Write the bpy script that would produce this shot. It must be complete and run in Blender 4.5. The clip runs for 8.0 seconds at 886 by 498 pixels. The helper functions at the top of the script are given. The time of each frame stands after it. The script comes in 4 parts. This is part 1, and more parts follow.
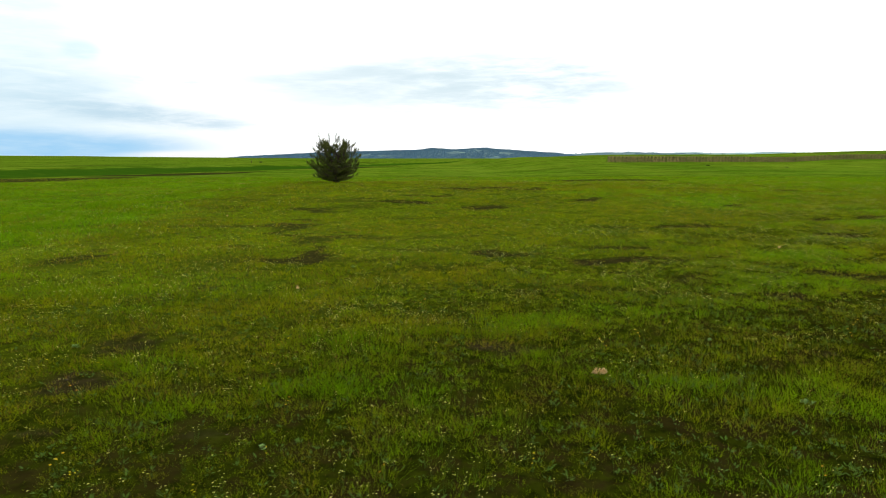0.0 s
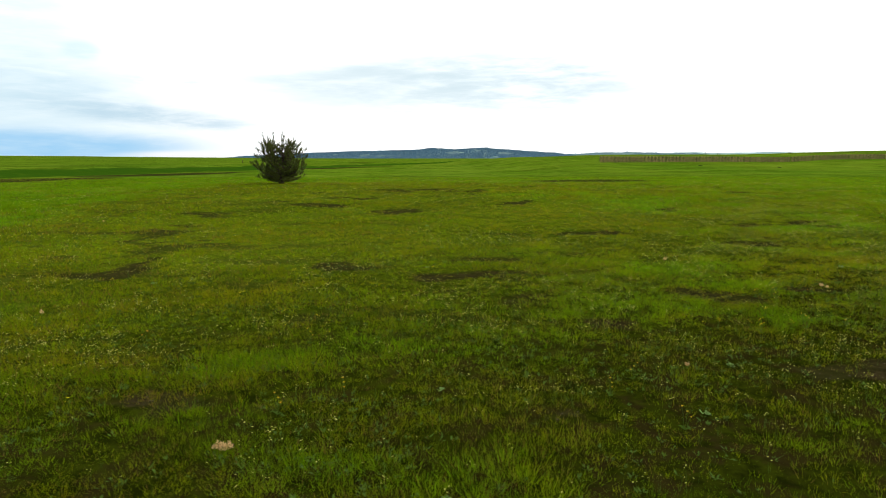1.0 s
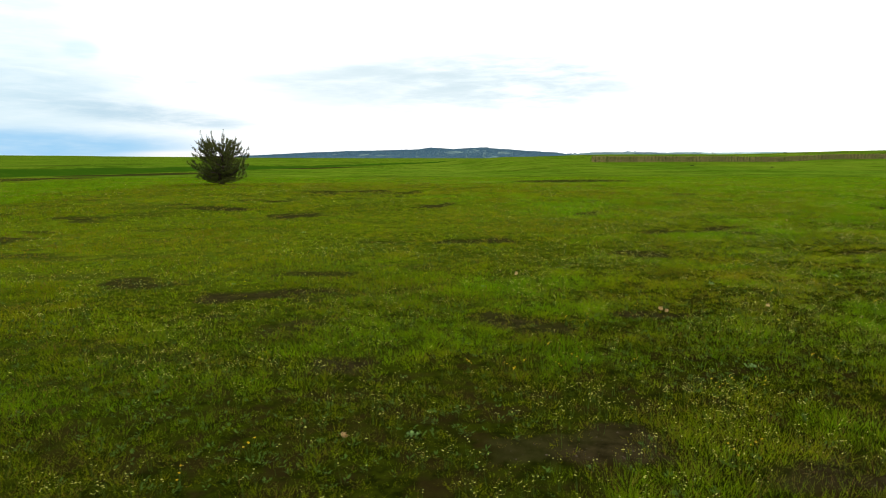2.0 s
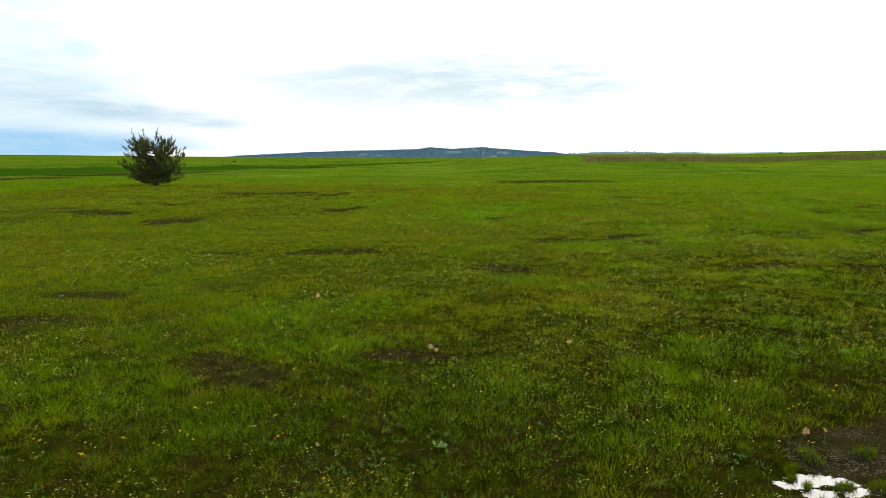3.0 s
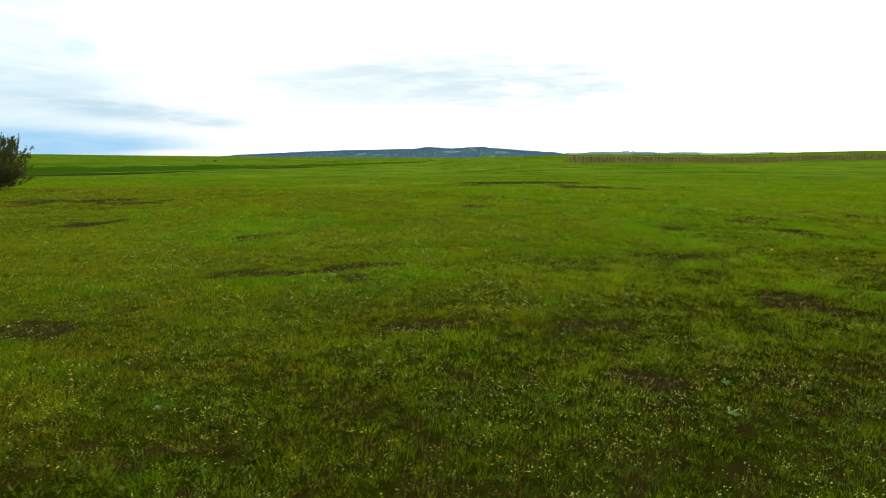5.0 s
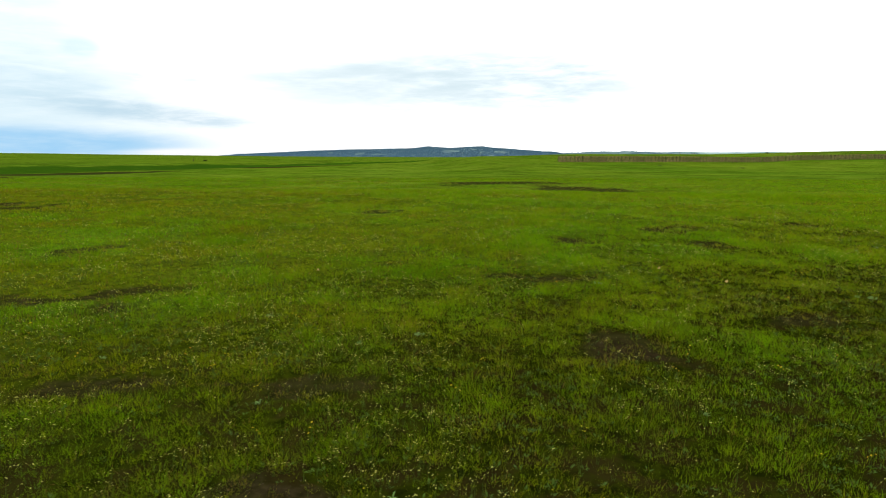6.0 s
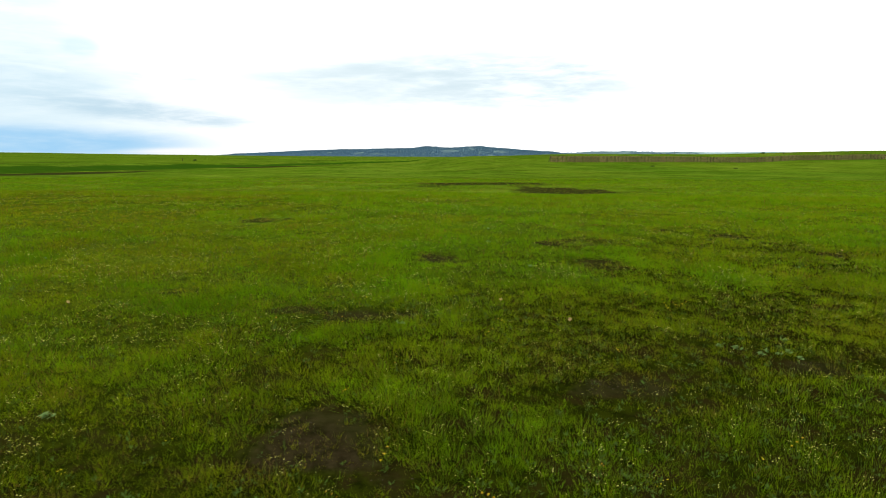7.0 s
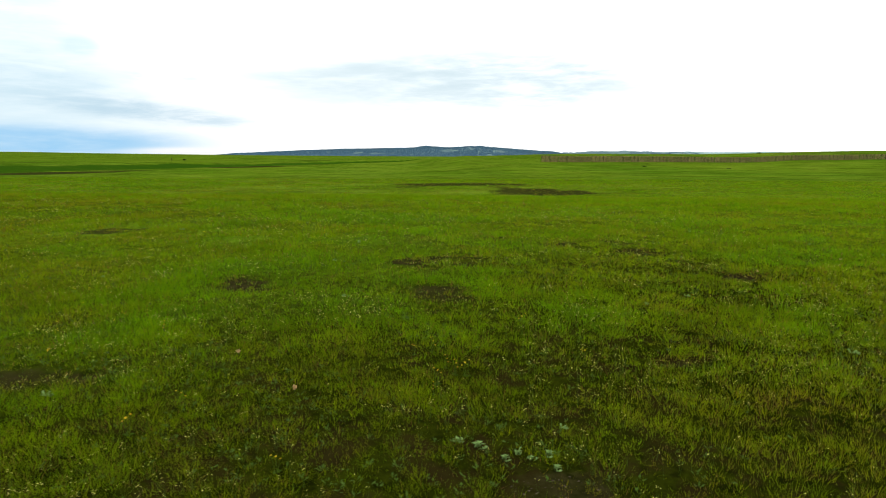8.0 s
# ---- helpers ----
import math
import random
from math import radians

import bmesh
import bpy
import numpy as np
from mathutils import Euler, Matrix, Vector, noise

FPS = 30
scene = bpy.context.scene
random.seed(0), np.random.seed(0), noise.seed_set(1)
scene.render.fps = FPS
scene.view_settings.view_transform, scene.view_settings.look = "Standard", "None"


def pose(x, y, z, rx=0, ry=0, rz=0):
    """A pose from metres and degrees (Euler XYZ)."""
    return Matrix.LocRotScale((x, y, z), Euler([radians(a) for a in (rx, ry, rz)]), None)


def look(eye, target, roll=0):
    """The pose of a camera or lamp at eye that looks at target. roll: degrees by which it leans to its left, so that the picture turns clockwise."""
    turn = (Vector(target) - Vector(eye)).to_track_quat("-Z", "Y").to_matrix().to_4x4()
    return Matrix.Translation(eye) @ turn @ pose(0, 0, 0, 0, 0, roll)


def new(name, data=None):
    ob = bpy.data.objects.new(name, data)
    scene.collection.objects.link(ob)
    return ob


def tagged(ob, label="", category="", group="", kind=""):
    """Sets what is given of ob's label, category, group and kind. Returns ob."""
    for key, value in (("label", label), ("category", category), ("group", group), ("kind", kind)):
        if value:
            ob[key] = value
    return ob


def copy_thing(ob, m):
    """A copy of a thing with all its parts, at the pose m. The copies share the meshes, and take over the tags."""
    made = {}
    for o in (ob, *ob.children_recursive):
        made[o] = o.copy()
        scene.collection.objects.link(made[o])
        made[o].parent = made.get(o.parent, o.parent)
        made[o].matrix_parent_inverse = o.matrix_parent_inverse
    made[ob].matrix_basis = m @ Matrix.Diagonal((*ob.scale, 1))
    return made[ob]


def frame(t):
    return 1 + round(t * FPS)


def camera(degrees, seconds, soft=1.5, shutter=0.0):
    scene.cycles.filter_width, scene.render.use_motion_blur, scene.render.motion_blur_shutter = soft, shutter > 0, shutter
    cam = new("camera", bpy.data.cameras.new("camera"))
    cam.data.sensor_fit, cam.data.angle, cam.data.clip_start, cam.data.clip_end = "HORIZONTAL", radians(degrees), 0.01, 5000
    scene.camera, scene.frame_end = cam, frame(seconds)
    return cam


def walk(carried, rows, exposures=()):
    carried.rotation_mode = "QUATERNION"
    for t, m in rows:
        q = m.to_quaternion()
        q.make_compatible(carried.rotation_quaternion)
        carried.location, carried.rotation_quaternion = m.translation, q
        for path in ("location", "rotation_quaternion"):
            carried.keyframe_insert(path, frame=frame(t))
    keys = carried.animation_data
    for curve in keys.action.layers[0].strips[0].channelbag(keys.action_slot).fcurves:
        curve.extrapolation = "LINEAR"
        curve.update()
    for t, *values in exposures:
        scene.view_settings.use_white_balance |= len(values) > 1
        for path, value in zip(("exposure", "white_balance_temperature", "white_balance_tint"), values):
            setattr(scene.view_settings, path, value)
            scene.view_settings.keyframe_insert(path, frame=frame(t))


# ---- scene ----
# ---- camera and walk ----
cam = camera(73.0, 8.0, soft=1.0, shutter=0.08)
WAY = [  # seconds, x, y, z, tilt below level, turn to the right, lean
    (0.0, 0.00, 0.00, 3.10, 8.96, 0.00, 0.00),
    (0.5, 2.36, 1.08, 3.11, 8.96, 0.00, 0.00),
    (1.0, 4.57, 2.18, 3.11, 8.96, 0.00, 0.00),
    (1.5, 6.91, 3.28, 3.11, 8.97, 0.00, 0.00),
    (3.0, 13.80, 6.88, 3.11, 9.01, 0.04, 0.07),
    (3.5, 16.15, 8.16, 3.13, 9.02, 0.05, 0.09),
    (4.0, 18.37, 9.53, 3.16, 9.03, 0.06, 0.12),
    (4.5, 20.72, 10.94, 3.20, 9.03, 0.07, 0.14),
    (6.0, 27.68, 15.29, 3.29, 9.09, 0.11, 0.21),
    (6.5, 30.04, 16.89, 3.34, 9.11, 0.12, 0.24),
    (7.0, 32.25, 18.53, 3.37, 9.12, 0.13, 0.26),
    (7.5, 34.61, 20.19, 3.41, 9.14, 0.14, 0.29),
    (8.0, 36.80, 21.87, 3.43, 9.15, 0.15, 0.31),
]
walk(cam, [(t, pose(x, y, z, 90 - tilt, 0, -turn) @ pose(0, 0, 0, 0, 0, lean))
           for t, x, y, z, tilt, turn, lean in WAY])


# ---- node helper ----
class Net:
    """Short ways to add nodes to one node tree."""

    def __init__(self, tree):
        self.tree, self.nodes = tree, tree.nodes
        self.nodes.clear()

    def add(self, kind, operation=None, use_clamp=False, data_type=None, blend_type=None, interpolation_type=None,
            attribute_name=None, sky_type=None, sun_disc=None):
        n = self.nodes.new(kind)
        if operation:
            n.operation, n.use_clamp = operation, use_clamp
        if data_type:
            n.data_type, n.blend_type = data_type, blend_type
        if interpolation_type:
            n.interpolation_type = interpolation_type
        if attribute_name:
            n.attribute_name = attribute_name
        if sky_type:
            n.sky_type, n.sun_disc = sky_type, sun_disc
        return n

    def put(self, socket, value):
        if isinstance(value, bpy.types.NodeSocket):
            self.tree.links.new(value, socket)
        elif isinstance(value, (tuple, list)) and len(value) == 3 and socket.type == "RGBA":
            socket.default_value = (*value, 1.0)
        else:
            socket.default_value = value

    def math(self, op, a, b=0.0, c=0.0, clamp=False):
        n = self.add("ShaderNodeMath", operation=op, use_clamp=clamp)
        for i, v in enumerate((a, b, c)):
            self.put(n.inputs[i], v)
        return n.outputs[0]

    def mix(self, fac, a, b, blend="MIX"):
        n = self.add("ShaderNodeMix", data_type="RGBA", blend_type=blend)
        self.put(n.inputs[0], fac), self.put(n.inputs[6], a), self.put(n.inputs[7], b)
        return n.outputs[2]

    def noise(self, vector, scale, detail=4.0, rough=0.55, distort=0.0):
        n = self.add("ShaderNodeTexNoise")
        if vector is not None:
            self.put(n.inputs["Vector"], vector)
        n.inputs["Scale"].default_value, n.inputs["Detail"].default_value = scale, detail
        n.inputs["Roughness"].default_value, n.inputs["Distortion"].default_value = rough, distort
        return n.outputs["Fac"]

    def ramp(self, value, lo, hi, a=0.0, b=1.0):
        n = self.add("ShaderNodeMapRange", interpolation_type="SMOOTHSTEP")
        self.put(n.inputs[0], value)
        for i, v in enumerate((lo, hi, a, b)):
            n.inputs[i + 1].default_value = v
        return n.outputs[0]

    def attr(self, name):
        return self.add("ShaderNodeAttribute", attribute_name=name).outputs["Fac"]

    def place(self):
        return self.add("ShaderNodeTexCoord").outputs["Object"]

    def world_place(self):
        return self.add("ShaderNodeNewGeometry").outputs["Position"]

    def bump(self, height, strength, distance):
        n = self.add("ShaderNodeBump")
        self.put(n.inputs["Height"], height)
        n.inputs["Strength"].default_value, n.inputs["Distance"].default_value = strength, distance
        return n.outputs[0]

    def surface(self, color, rough=0.8, normal=None, metal=0.0, thin=0.0, spec=0.3):
        """A Principled surface; thin lets that share of the light through, as leaves do."""
        p = self.add("ShaderNodeBsdfPrincipled")
        self.put(p.inputs["Base Color"], color), self.put(p.inputs["Roughness"], rough)
        p.inputs["Metallic"].default_value = metal
        p.inputs["Specular IOR Level"].default_value = spec
        if normal is not None:
            self.put(p.inputs["Normal"], normal)
        out = p.outputs[0]
        if thin:
            t = self.add("ShaderNodeBsdfTranslucent")
            self.put(t.inputs["Color"], color)
            m = self.add("ShaderNodeMixShader")
            m.inputs[0].default_value = thin
            self.put(m.inputs[1], out), self.put(m.inputs[2], t.outputs[0])
            out = m.outputs[0]
        self.put(self.add("ShaderNodeOutputMaterial").inputs[0], out)


def material(name, build):
    m = bpy.data.materials.new(name)
    m.use_nodes = True
    build(Net(m.node_tree))
    return m


# ---- sky, sun ----
SUN_AZ, SUN_EL = 32.0, 27.0  # degrees to the right of the first heading, and up

world = bpy.data.worlds.new("overcast_sky")
scene.world = world
world.use_nodes = True


def cloudy(n):
    sky = n.add("ShaderNodeTexSky", sky_type="NISHITA", sun_disc=False)
    sky.sun_elevation, sky.sun_rotation = radians(SUN_EL), radians(SUN_AZ)
    clear = n.mix(1.0, sky.outputs[0], (0.10, 0.10, 0.10), "MULTIPLY")
    way = n.add("ShaderNodeTexCoord").outputs["Generated"]
    xyz = n.add("ShaderNodeSeparateXYZ")
    n.put(xyz.inputs[0], way)
    deg = 57.2958
    az = n.math("MULTIPLY", n.math("ARCTAN2", xyz.outputs[0], xyz.outputs[1]), deg)
    el = n.math("MULTIPLY", n.math("ARCSINE", xyz.outputs[2]), deg)
    flat = n.add("ShaderNodeCombineXYZ")
    n.put(flat.inputs[0], n.math("MULTIPLY", az, 0.062)), n.put(flat.inputs[1], n.math("MULTIPLY", el, 0.36))
    streaks = n.noise(flat.outputs[0], 1.5, 5.0, 0.55, 0.25)
    fine = n.noise(flat.outputs[0], 3.6, 5.0, 0.6, 0.25)
    puffs = n.noise(way, 6.0, 5.0, 0.55)

    def blob(a, e, wide, high, slope=0.0):
        da = n.math("SUBTRACT", az, a)
        de = n.math("SUBTRACT", n.math("SUBTRACT", el, e), n.math("MULTIPLY", da, slope))
        q = n.math("ADD", n.math("POWER", n.math("DIVIDE", da, wide), 2.0), n.math("POWER", n.math("DIVIDE", de, high), 2.0))
        return n.math("POWER", 2.718, n.math("MULTIPLY", q, -1.0))

    # overcast deck: brighter overhead and towards the hidden sun, thinner to the left
    rise = n.math("ADD", 1.0, n.math("MULTIPLY", n.math("MAXIMUM", xyz.outputs[2], 0.0), 1.1))
    glow = n.math("MULTIPLY", n.ramp(az, -42.0, 25.0, 1.0, 1.35), rise)
    deck = n.mix(n.ramp(az, -40.0, -22.0), (0.93, 0.99, 1.02), (1.0, 1.01, 1.0))
    deck = n.mix(1.0, deck, n.mix(n.ramp(puffs, 0.3, 0.7), (0.97, 0.985, 1.0), (1.06, 1.06, 1.06)), "MULTIPLY")
    col = n.mix(1.0, deck, glow, "MULTIPLY")
    both = n.math("ADD", n.math("MULTIPLY", streaks, 0.55), n.math("MULTIPLY", fine, 0.45))

    def veil(mask, lo, hi, grain, amount, tint, least=0.3):
        nonlocal col
        cover = n.ramp(grain, lo, hi, least, 1.0)
        f = n.math("MULTIPLY", n.math("MULTIPLY", cover, n.ramp(mask, 0.08, 0.8)), amount)
        col = n.mix(f, col, tint)

    high_band = n.math("MULTIPLY", n.ramp(el, 26.0, 8.0), n.ramp(az, -24.0, -37.0))
    veil(high_band, 0.30, 0.70, both, 0.85, (0.78, 0.94, 1.0), 0.35)
    low_band = n.math("MULTIPLY", n.ramp(el, 12.0, 2.0), n.ramp(az, -17.0, -33.0))
    veil(low_band, 0.30, 0.70, both, 0.9, (0.74, 0.90, 0.98), 0.4)
    veil(blob(0.0, 6.4, 20.0, 3.8), 0.20, 0.72, both, 0.9, (0.80, 0.92, 0.97), 0.2)
    veil(blob(6.5, 6.6, 13.0, 2.5), 0.25, 0.75, fine, 0.85, (0.69, 0.83, 0.90), 0.1)
    veil(blob(-6.0, 6.6, 12.0, 2.0), 0.25, 0.75, streaks, 0.8, (0.69, 0.84, 0.91), 0.1)
    veil(blob(-26.5, 3.4, 10.0, 1.0, -0.10), 0.25, 0.72, fine, 0.85, (0.52, 0.71, 0.84), 0.25)
    veil(blob(-37.0, 5.0, 9.0, 2.0), 0.36, 0.66, both, 0.7, (0.62, 0.82, 0.93), 0.2)
    veil(blob(-30.2, 8.15, 1.5, 0.8), 0.25, 0.55, fine, 0.6, (0.68, 0.90, 0.96), 0.5)
    veil(blob(-24.0, 6.2, 3.4, 0.8), 0.38, 0.62, fine, 0.5, (0.72, 0.91, 0.96), 0.0)
    veil(blob(-37.0, 0.7, 15.0, 1.35), 0.25, 0.60, both, 0.95, (0.34, 0.64, 0.93), 0.55)
    veil(blob(-22.0, 0.0, 5.0, 0.35), 0.10, 0.40, fine, 0.9, (1.0, 1.0, 1.0), 0.5)
    holes = n.math("MULTIPLY", n.ramp(streaks, 0.62, 0.75), n.ramp(el, 14.0, 40.0))
    col = n.mix(n.math("MULTIPLY", holes, 0.5), col, clear)
    bg = n.add("ShaderNodeBackground")
    n.put(bg.inputs[0], col)
    bg.inputs[1].default_value = 1.0
    n.put(n.add("ShaderNodeOutputWorld").inputs[0], bg.outputs[0])


cloudy(Net(world.node_tree))

sun = new("sun", bpy.data.lights.new("sun", "SUN"))
sun.data.energy, sun.data.angle, sun.data.color = 1.7, radians(30), (1.0, 0.95, 0.86)
a, e = radians(SUN_AZ), radians(SUN_EL)
sun.matrix_world = look((0, 0, 60), (-60 * math.sin(a) * math.cos(e), -60 * math.cos(a) * math.cos(e), 60 - 60 * math.sin(e)))

# ---- land: shape ----
LATTICE = np.random.RandomState(7).rand(4, 256, 256)


def value_noise(x, y, layer=0):
    xi, yi = np.floor(x).astype(np.int64), np.floor(y).astype(np.int64)
    fx, fy = x - xi, y - yi
    fx, fy = fx * fx * (3 - 2 * fx), fy * fy * (3 - 2 * fy)
    g = LATTICE[layer]
    q = lambda i, j: g[(xi + i) & 255, (yi + j) & 255]
    return (q(0, 0) * (1 - fx) + q(1, 0) * fx) * (1 - fy) + (q(0, 1) * (1 - fx) + q(1, 1) * fx) * fy


def fbm(x, y, size, octaves=4, layer=0):
    """Uneven field between 0 and 1 whose largest forms are about that many metres across."""
    total, amp, norm = 0.0, 1.0, 0.0
    for k in range(octaves):
        s = 2.0 ** k / size
        total = total + amp * value_noise(x * s + 17.3 * k, y * s + 9.1 * k, layer)
        norm, amp = norm + amp, amp * 0.5
    return total / norm


def ss(lo, hi, v):
    t = np.clip((v - lo) / (hi - lo), 0.0, 1.0)
    return t * t * (3 - 2 * t)


def oval(x, y, cx, cy, rx, ry):
    return np.exp(-(((x - cx) / rx) ** 2 + ((y - cy) / ry) ** 2))


def fence_y(x):
    return 309.0 + (np.minimum(x, 212.0) - 84.0) * 0.445 + np.maximum(x - 212.0, 0.0) * 0.15


def fence_z(x):
    return -1.1 - 0.3 * ss(150, 200, x) + 1.7 * ss(206, 250, x) + 0.9 * ss(250, 340, x)


def bank_y(x):
    """Foot of the sedge bank along the drainage line."""
    return np.interp(x, (-600, -146, -110, -84, -58, 0, 60, 400), (-300, 195, 248, 300, 372, 512, 735, 1700))


def land(x, y):
    """Height of the ground."""
    x, y = np.asarray(x, float), np.asarray(y, float)
    # low meadow, a dark bank beyond it, and a long rise behind
    bearing = np.clip((-x / np.maximum(y, 60.0) - 0.12) / 0.62, 0.0, 1.3)
    far = -3.2 + 5.0 * bearing
    q = y - bank_y(x)
    low = -3.9 - 0.5 * ss(-60, 0, q) + (1.6 + 1.0 * ss(-70, -110, x)) * ss(0, 48, q)
    low = low + (far - low) * ss(430, 900, y) - 0.006 * np.maximum(y - 900, 0)
    # hill behind the snow fence
    d = y - fence_y(x)
    crest = 1.6 + 1.4 * ss(48, 125, x) + 2.1 * ss(200, 330, x) + 1.7 * ss(280, 400, x)
    hill = fence_z(x) + (crest - fence_z(x)) * ss(2, 75, d)
    hill = np.where(d < 0, -3.9 + (fence_z(x) + 3.9) * ss(-95, 4, d), hill) - 0.02 * np.clip(d - 110, 0, 500)
    on = ss(22, 62, x + 0.10 * (y - 310)) * ss(180, 230, y) * ss(980, 620, y - 0.8 * np.maximum(x, 0))
    z = low * (1 - on) + hill * on
    # hollow with a bare bank
    z = z - 0.4 * oval(x, y, 44, 133, 26, 8) + 0.8 * oval(x, y, 43, 155, 30, 9)
    # knoll over which the camera goes
    knoll = -0.02 + 0.58 * ss(0.0, 1.0, (y - 19 - 0.12 * x) / np.clip(25 - 0.07 * x, 15, 30)) * (1 - 0.9 * ss(32, 54, x))
    top = ss(132, 50, y) * ss(-54, -12.5, x)
    z = z + (knoll - z) * top
    near = np.exp(-np.maximum(np.hypot(x - 20, y - 25) - 60, 0) / 80.0)
    z = z + (fbm(x, y, 7.0, 3, 1) - 0.5) * 0.16 * near + (fbm(x, y, 1.5, 3, 2) - 0.5) * 0.12 * near
    z = z + (fbm(x, y, 90.0, 3, 3) - 0.5) * 0.9 * ss(70, 160, np.hypot(x - 20, y - 25)) * ss(2500, 1200, np.hypot(x, y))
    z = z - 0.05 * oval(x, y, 17.5, 12.27, 0.8, 0.45)
    return z


# bare spots: centre and half widths
WET_GRAVEL = [(18.3, 12.85, 1.35, 0.62), (19.7, 13.3, 1.1, 0.5), (17.4, 12.2, 0.85, 0.4)]
BARE_WEST = [(-7.7, 14.0, 0.76, 0.75), (-6.6, 26.8, 1.49, 1.32), (-5.5, 14.0, 0.60, 0.61), (-5.3, 7.8, 0.65, 0.38), (-5.2, 9.6, 0.67, 0.60),
             (-4.7, 18.8, 1.16, 1.57), (-2.6, 35.1, 2.36, 1.85), (-1.6, 12.1, 0.53, 0.46), (0.9, 9.5, 0.60, 0.42), (1.6, 18.6, 0.86, 0.82),
             (2.4, 32.5, 1.27, 1.30), (3.5, 45.2, 4.24, 2.33), (6.1, 9.0, 0.63, 0.48), (7.6, 13.0, 0.53, 0.48), (8.5, 36.8, 1.12, 1.60),
             (10.6, 25.4, 1.67, 0.93), (10.6, 15.2, 0.81, 0.79), (10.9, 10.2, 1.25, 0.60), (12.5, 10.1, 0.9, 0.75), (-3.5, 6.4, 1.1, 0.6), (24.3, 16.9, 1.8, 0.55), (13.5, 15.9, 0.83, 0.46)]
BARE_MIDDLE = [(15.3, 18.0, 0.68, 0.38), (15.7, 23.3, 0.92, 1.00), (16.0, 33.3, 1.68, 1.45), (16.7, 24.0, 1.23, 0.71), (18.5, 36.1, 0.79, 0.85),
               (18.5, 27.5, 1.52, 0.79), (20.4, 28.3, 1.28, 1.28), (22.8, 23.6, 1.00, 0.47), (23.7, 23.7, 1.20, 0.63), (24.4, 43.4, 1.13, 1.37),
               (25.7, 23.3, 0.54, 0.43), (26.0, 20.8, 0.68, 0.54), (26.4, 31.8, 1.08, 1.01), (26.6, 23.4, 0.64, 0.59), (27.3, 36.9, 0.81, 0.69),
               (29.9, 31.6, 0.56, 0.45), (30.2, 30.2, 1.19, 0.55)]
BARE_EAST = [(30.5, 25.3, 0.95, 0.79), (31.7, 24.2, 0.62, 0.34), (32.0, 35.9, 1.03, 0.84), (34.8, 26.9, 0.75, 0.42), (36.7, 34.8, 0.76, 0.78),
             (36.9, 38.2, 1.24, 0.87), (37.9, 27.4, 0.63, 0.30), (39.0, 42.8, 0.97, 0.85), (40.8, 42.2, 0.91, 0.76), (41.0, 31.3, 0.66, 0.38),
             (41.8, 34.5, 0.70, 0.38), (42.6, 29.3, 0.36, 0.43), (43.1, 42.6, 0.96, 0.64), (43.5, 41.1, 0.78, 0.68), (45.1, 37.8, 0.76, 0.73),
             (49.0, 39.4, 0.93, 0.88)]
BARE = WET_GRAVEL + BARE_WEST + BARE_MIDDLE + BARE_EAST


def brow(x, y):
    """The dry west edge of the knoll."""
    return ss(-15.5, -12.0, x + 1.2 * (fbm(x, y, 3.0, 3, 1) - 0.5)) * ss(14, 2, x) * ss(10, 18, y) * ss(64, 50, y)


def bareness(x, y):
    """0 under closed grass, 1 on open soil."""
    knoll = ss(-16, -11, x) * ss(75, 50, y)
    dry = brow(x, y)
    streak = fbm(x * 0.5, y, 1.1, 5, 0)
    b = ss(0.56, 0.74, streak + 0.08 * dry) * (0.10 + 0.65 * dry + 0.45 * ss(0.47, 0.68, fbm(x, y, 7, 2, 3))) * knoll * 0.66
    rag = fbm(x * 0.65, y, 0.8, 5, 2)
    for i, (cx, cy, rx, ry) in enumerate(BARE):
        v = oval(x, y, cx, cy, rx * 1.2, ry * 1.2)
        b = np.maximum(b, (0.98 if i < 3 else 0.72) * ss(0.45, 0.85, v + (0.7 if i < 3 else 2.4) * (rag - 0.5) * ss(0.0, 0.35, v)))
    rough = 1.9 * fbm(x * 0.3, y, 3.0, 5, 2)
    pit = np.maximum(oval(x, y, 57, 139, 13, 9), oval(x, y, 38, 151, 19, 3.5)) * rough
    pit = np.maximum(pit, 0.5 * oval(x, y, 43, 143, 32, 14) * rough)
    q = y - bank_y(x)
    scarp = ss(-115, -75, q) * ss(-4, -18, q) * ss(30, -40, x) * fbm(x * 0.35, y, 22, 4, 1)
    rise = 0.7 * ss(55, 75, q) * ss(190, 110, q) * ss(10, -60, x) * fbm(x * 0.3, y, 40, 4, 2)
    return np.maximum(np.maximum(b, 0.80 * ss(0.28, 0.70, pit)), 0.95 * np.maximum(ss(0.28, 0.50, scarp), 0.8 * ss(0.38, 0.54, rise)) * (y > 120))


def lushness(x, y):
    """0 on thin dry sward, 1 in deep green grass."""
    v = ss(0.30, 0.70, 0.55 * fbm(x * 0.6, y, 5.0, 3, 1) + 0.45 * fbm(x * 0.7, y, 1.1, 2, 3))
    # last two thin spots darken lower corners of the camera's view, for vignetting
    thin = 0.25 * oval(x, y, 8, 8.5, 6, 3.5) + 0.35 * oval(x, y, 27, 21.5, 7, 4) + 0.55 * oval(x, y, 33.5, 28, 3.5, 2.5) + 0.5 * oval(x, y, 42.5, 28.5, 4, 2.5)
    deep = oval(x, y, 38, 31, 8, 5)
    v = v + 0.5 * (1 - v) * ss(12, 30, x)
    return np.clip((v + 0.2 * deep * (1 - v)) * (1 - 0.6 * brow(x, y)) * (1 - thin) + 0.35 * ss(-12, -18, x), 0, 1)


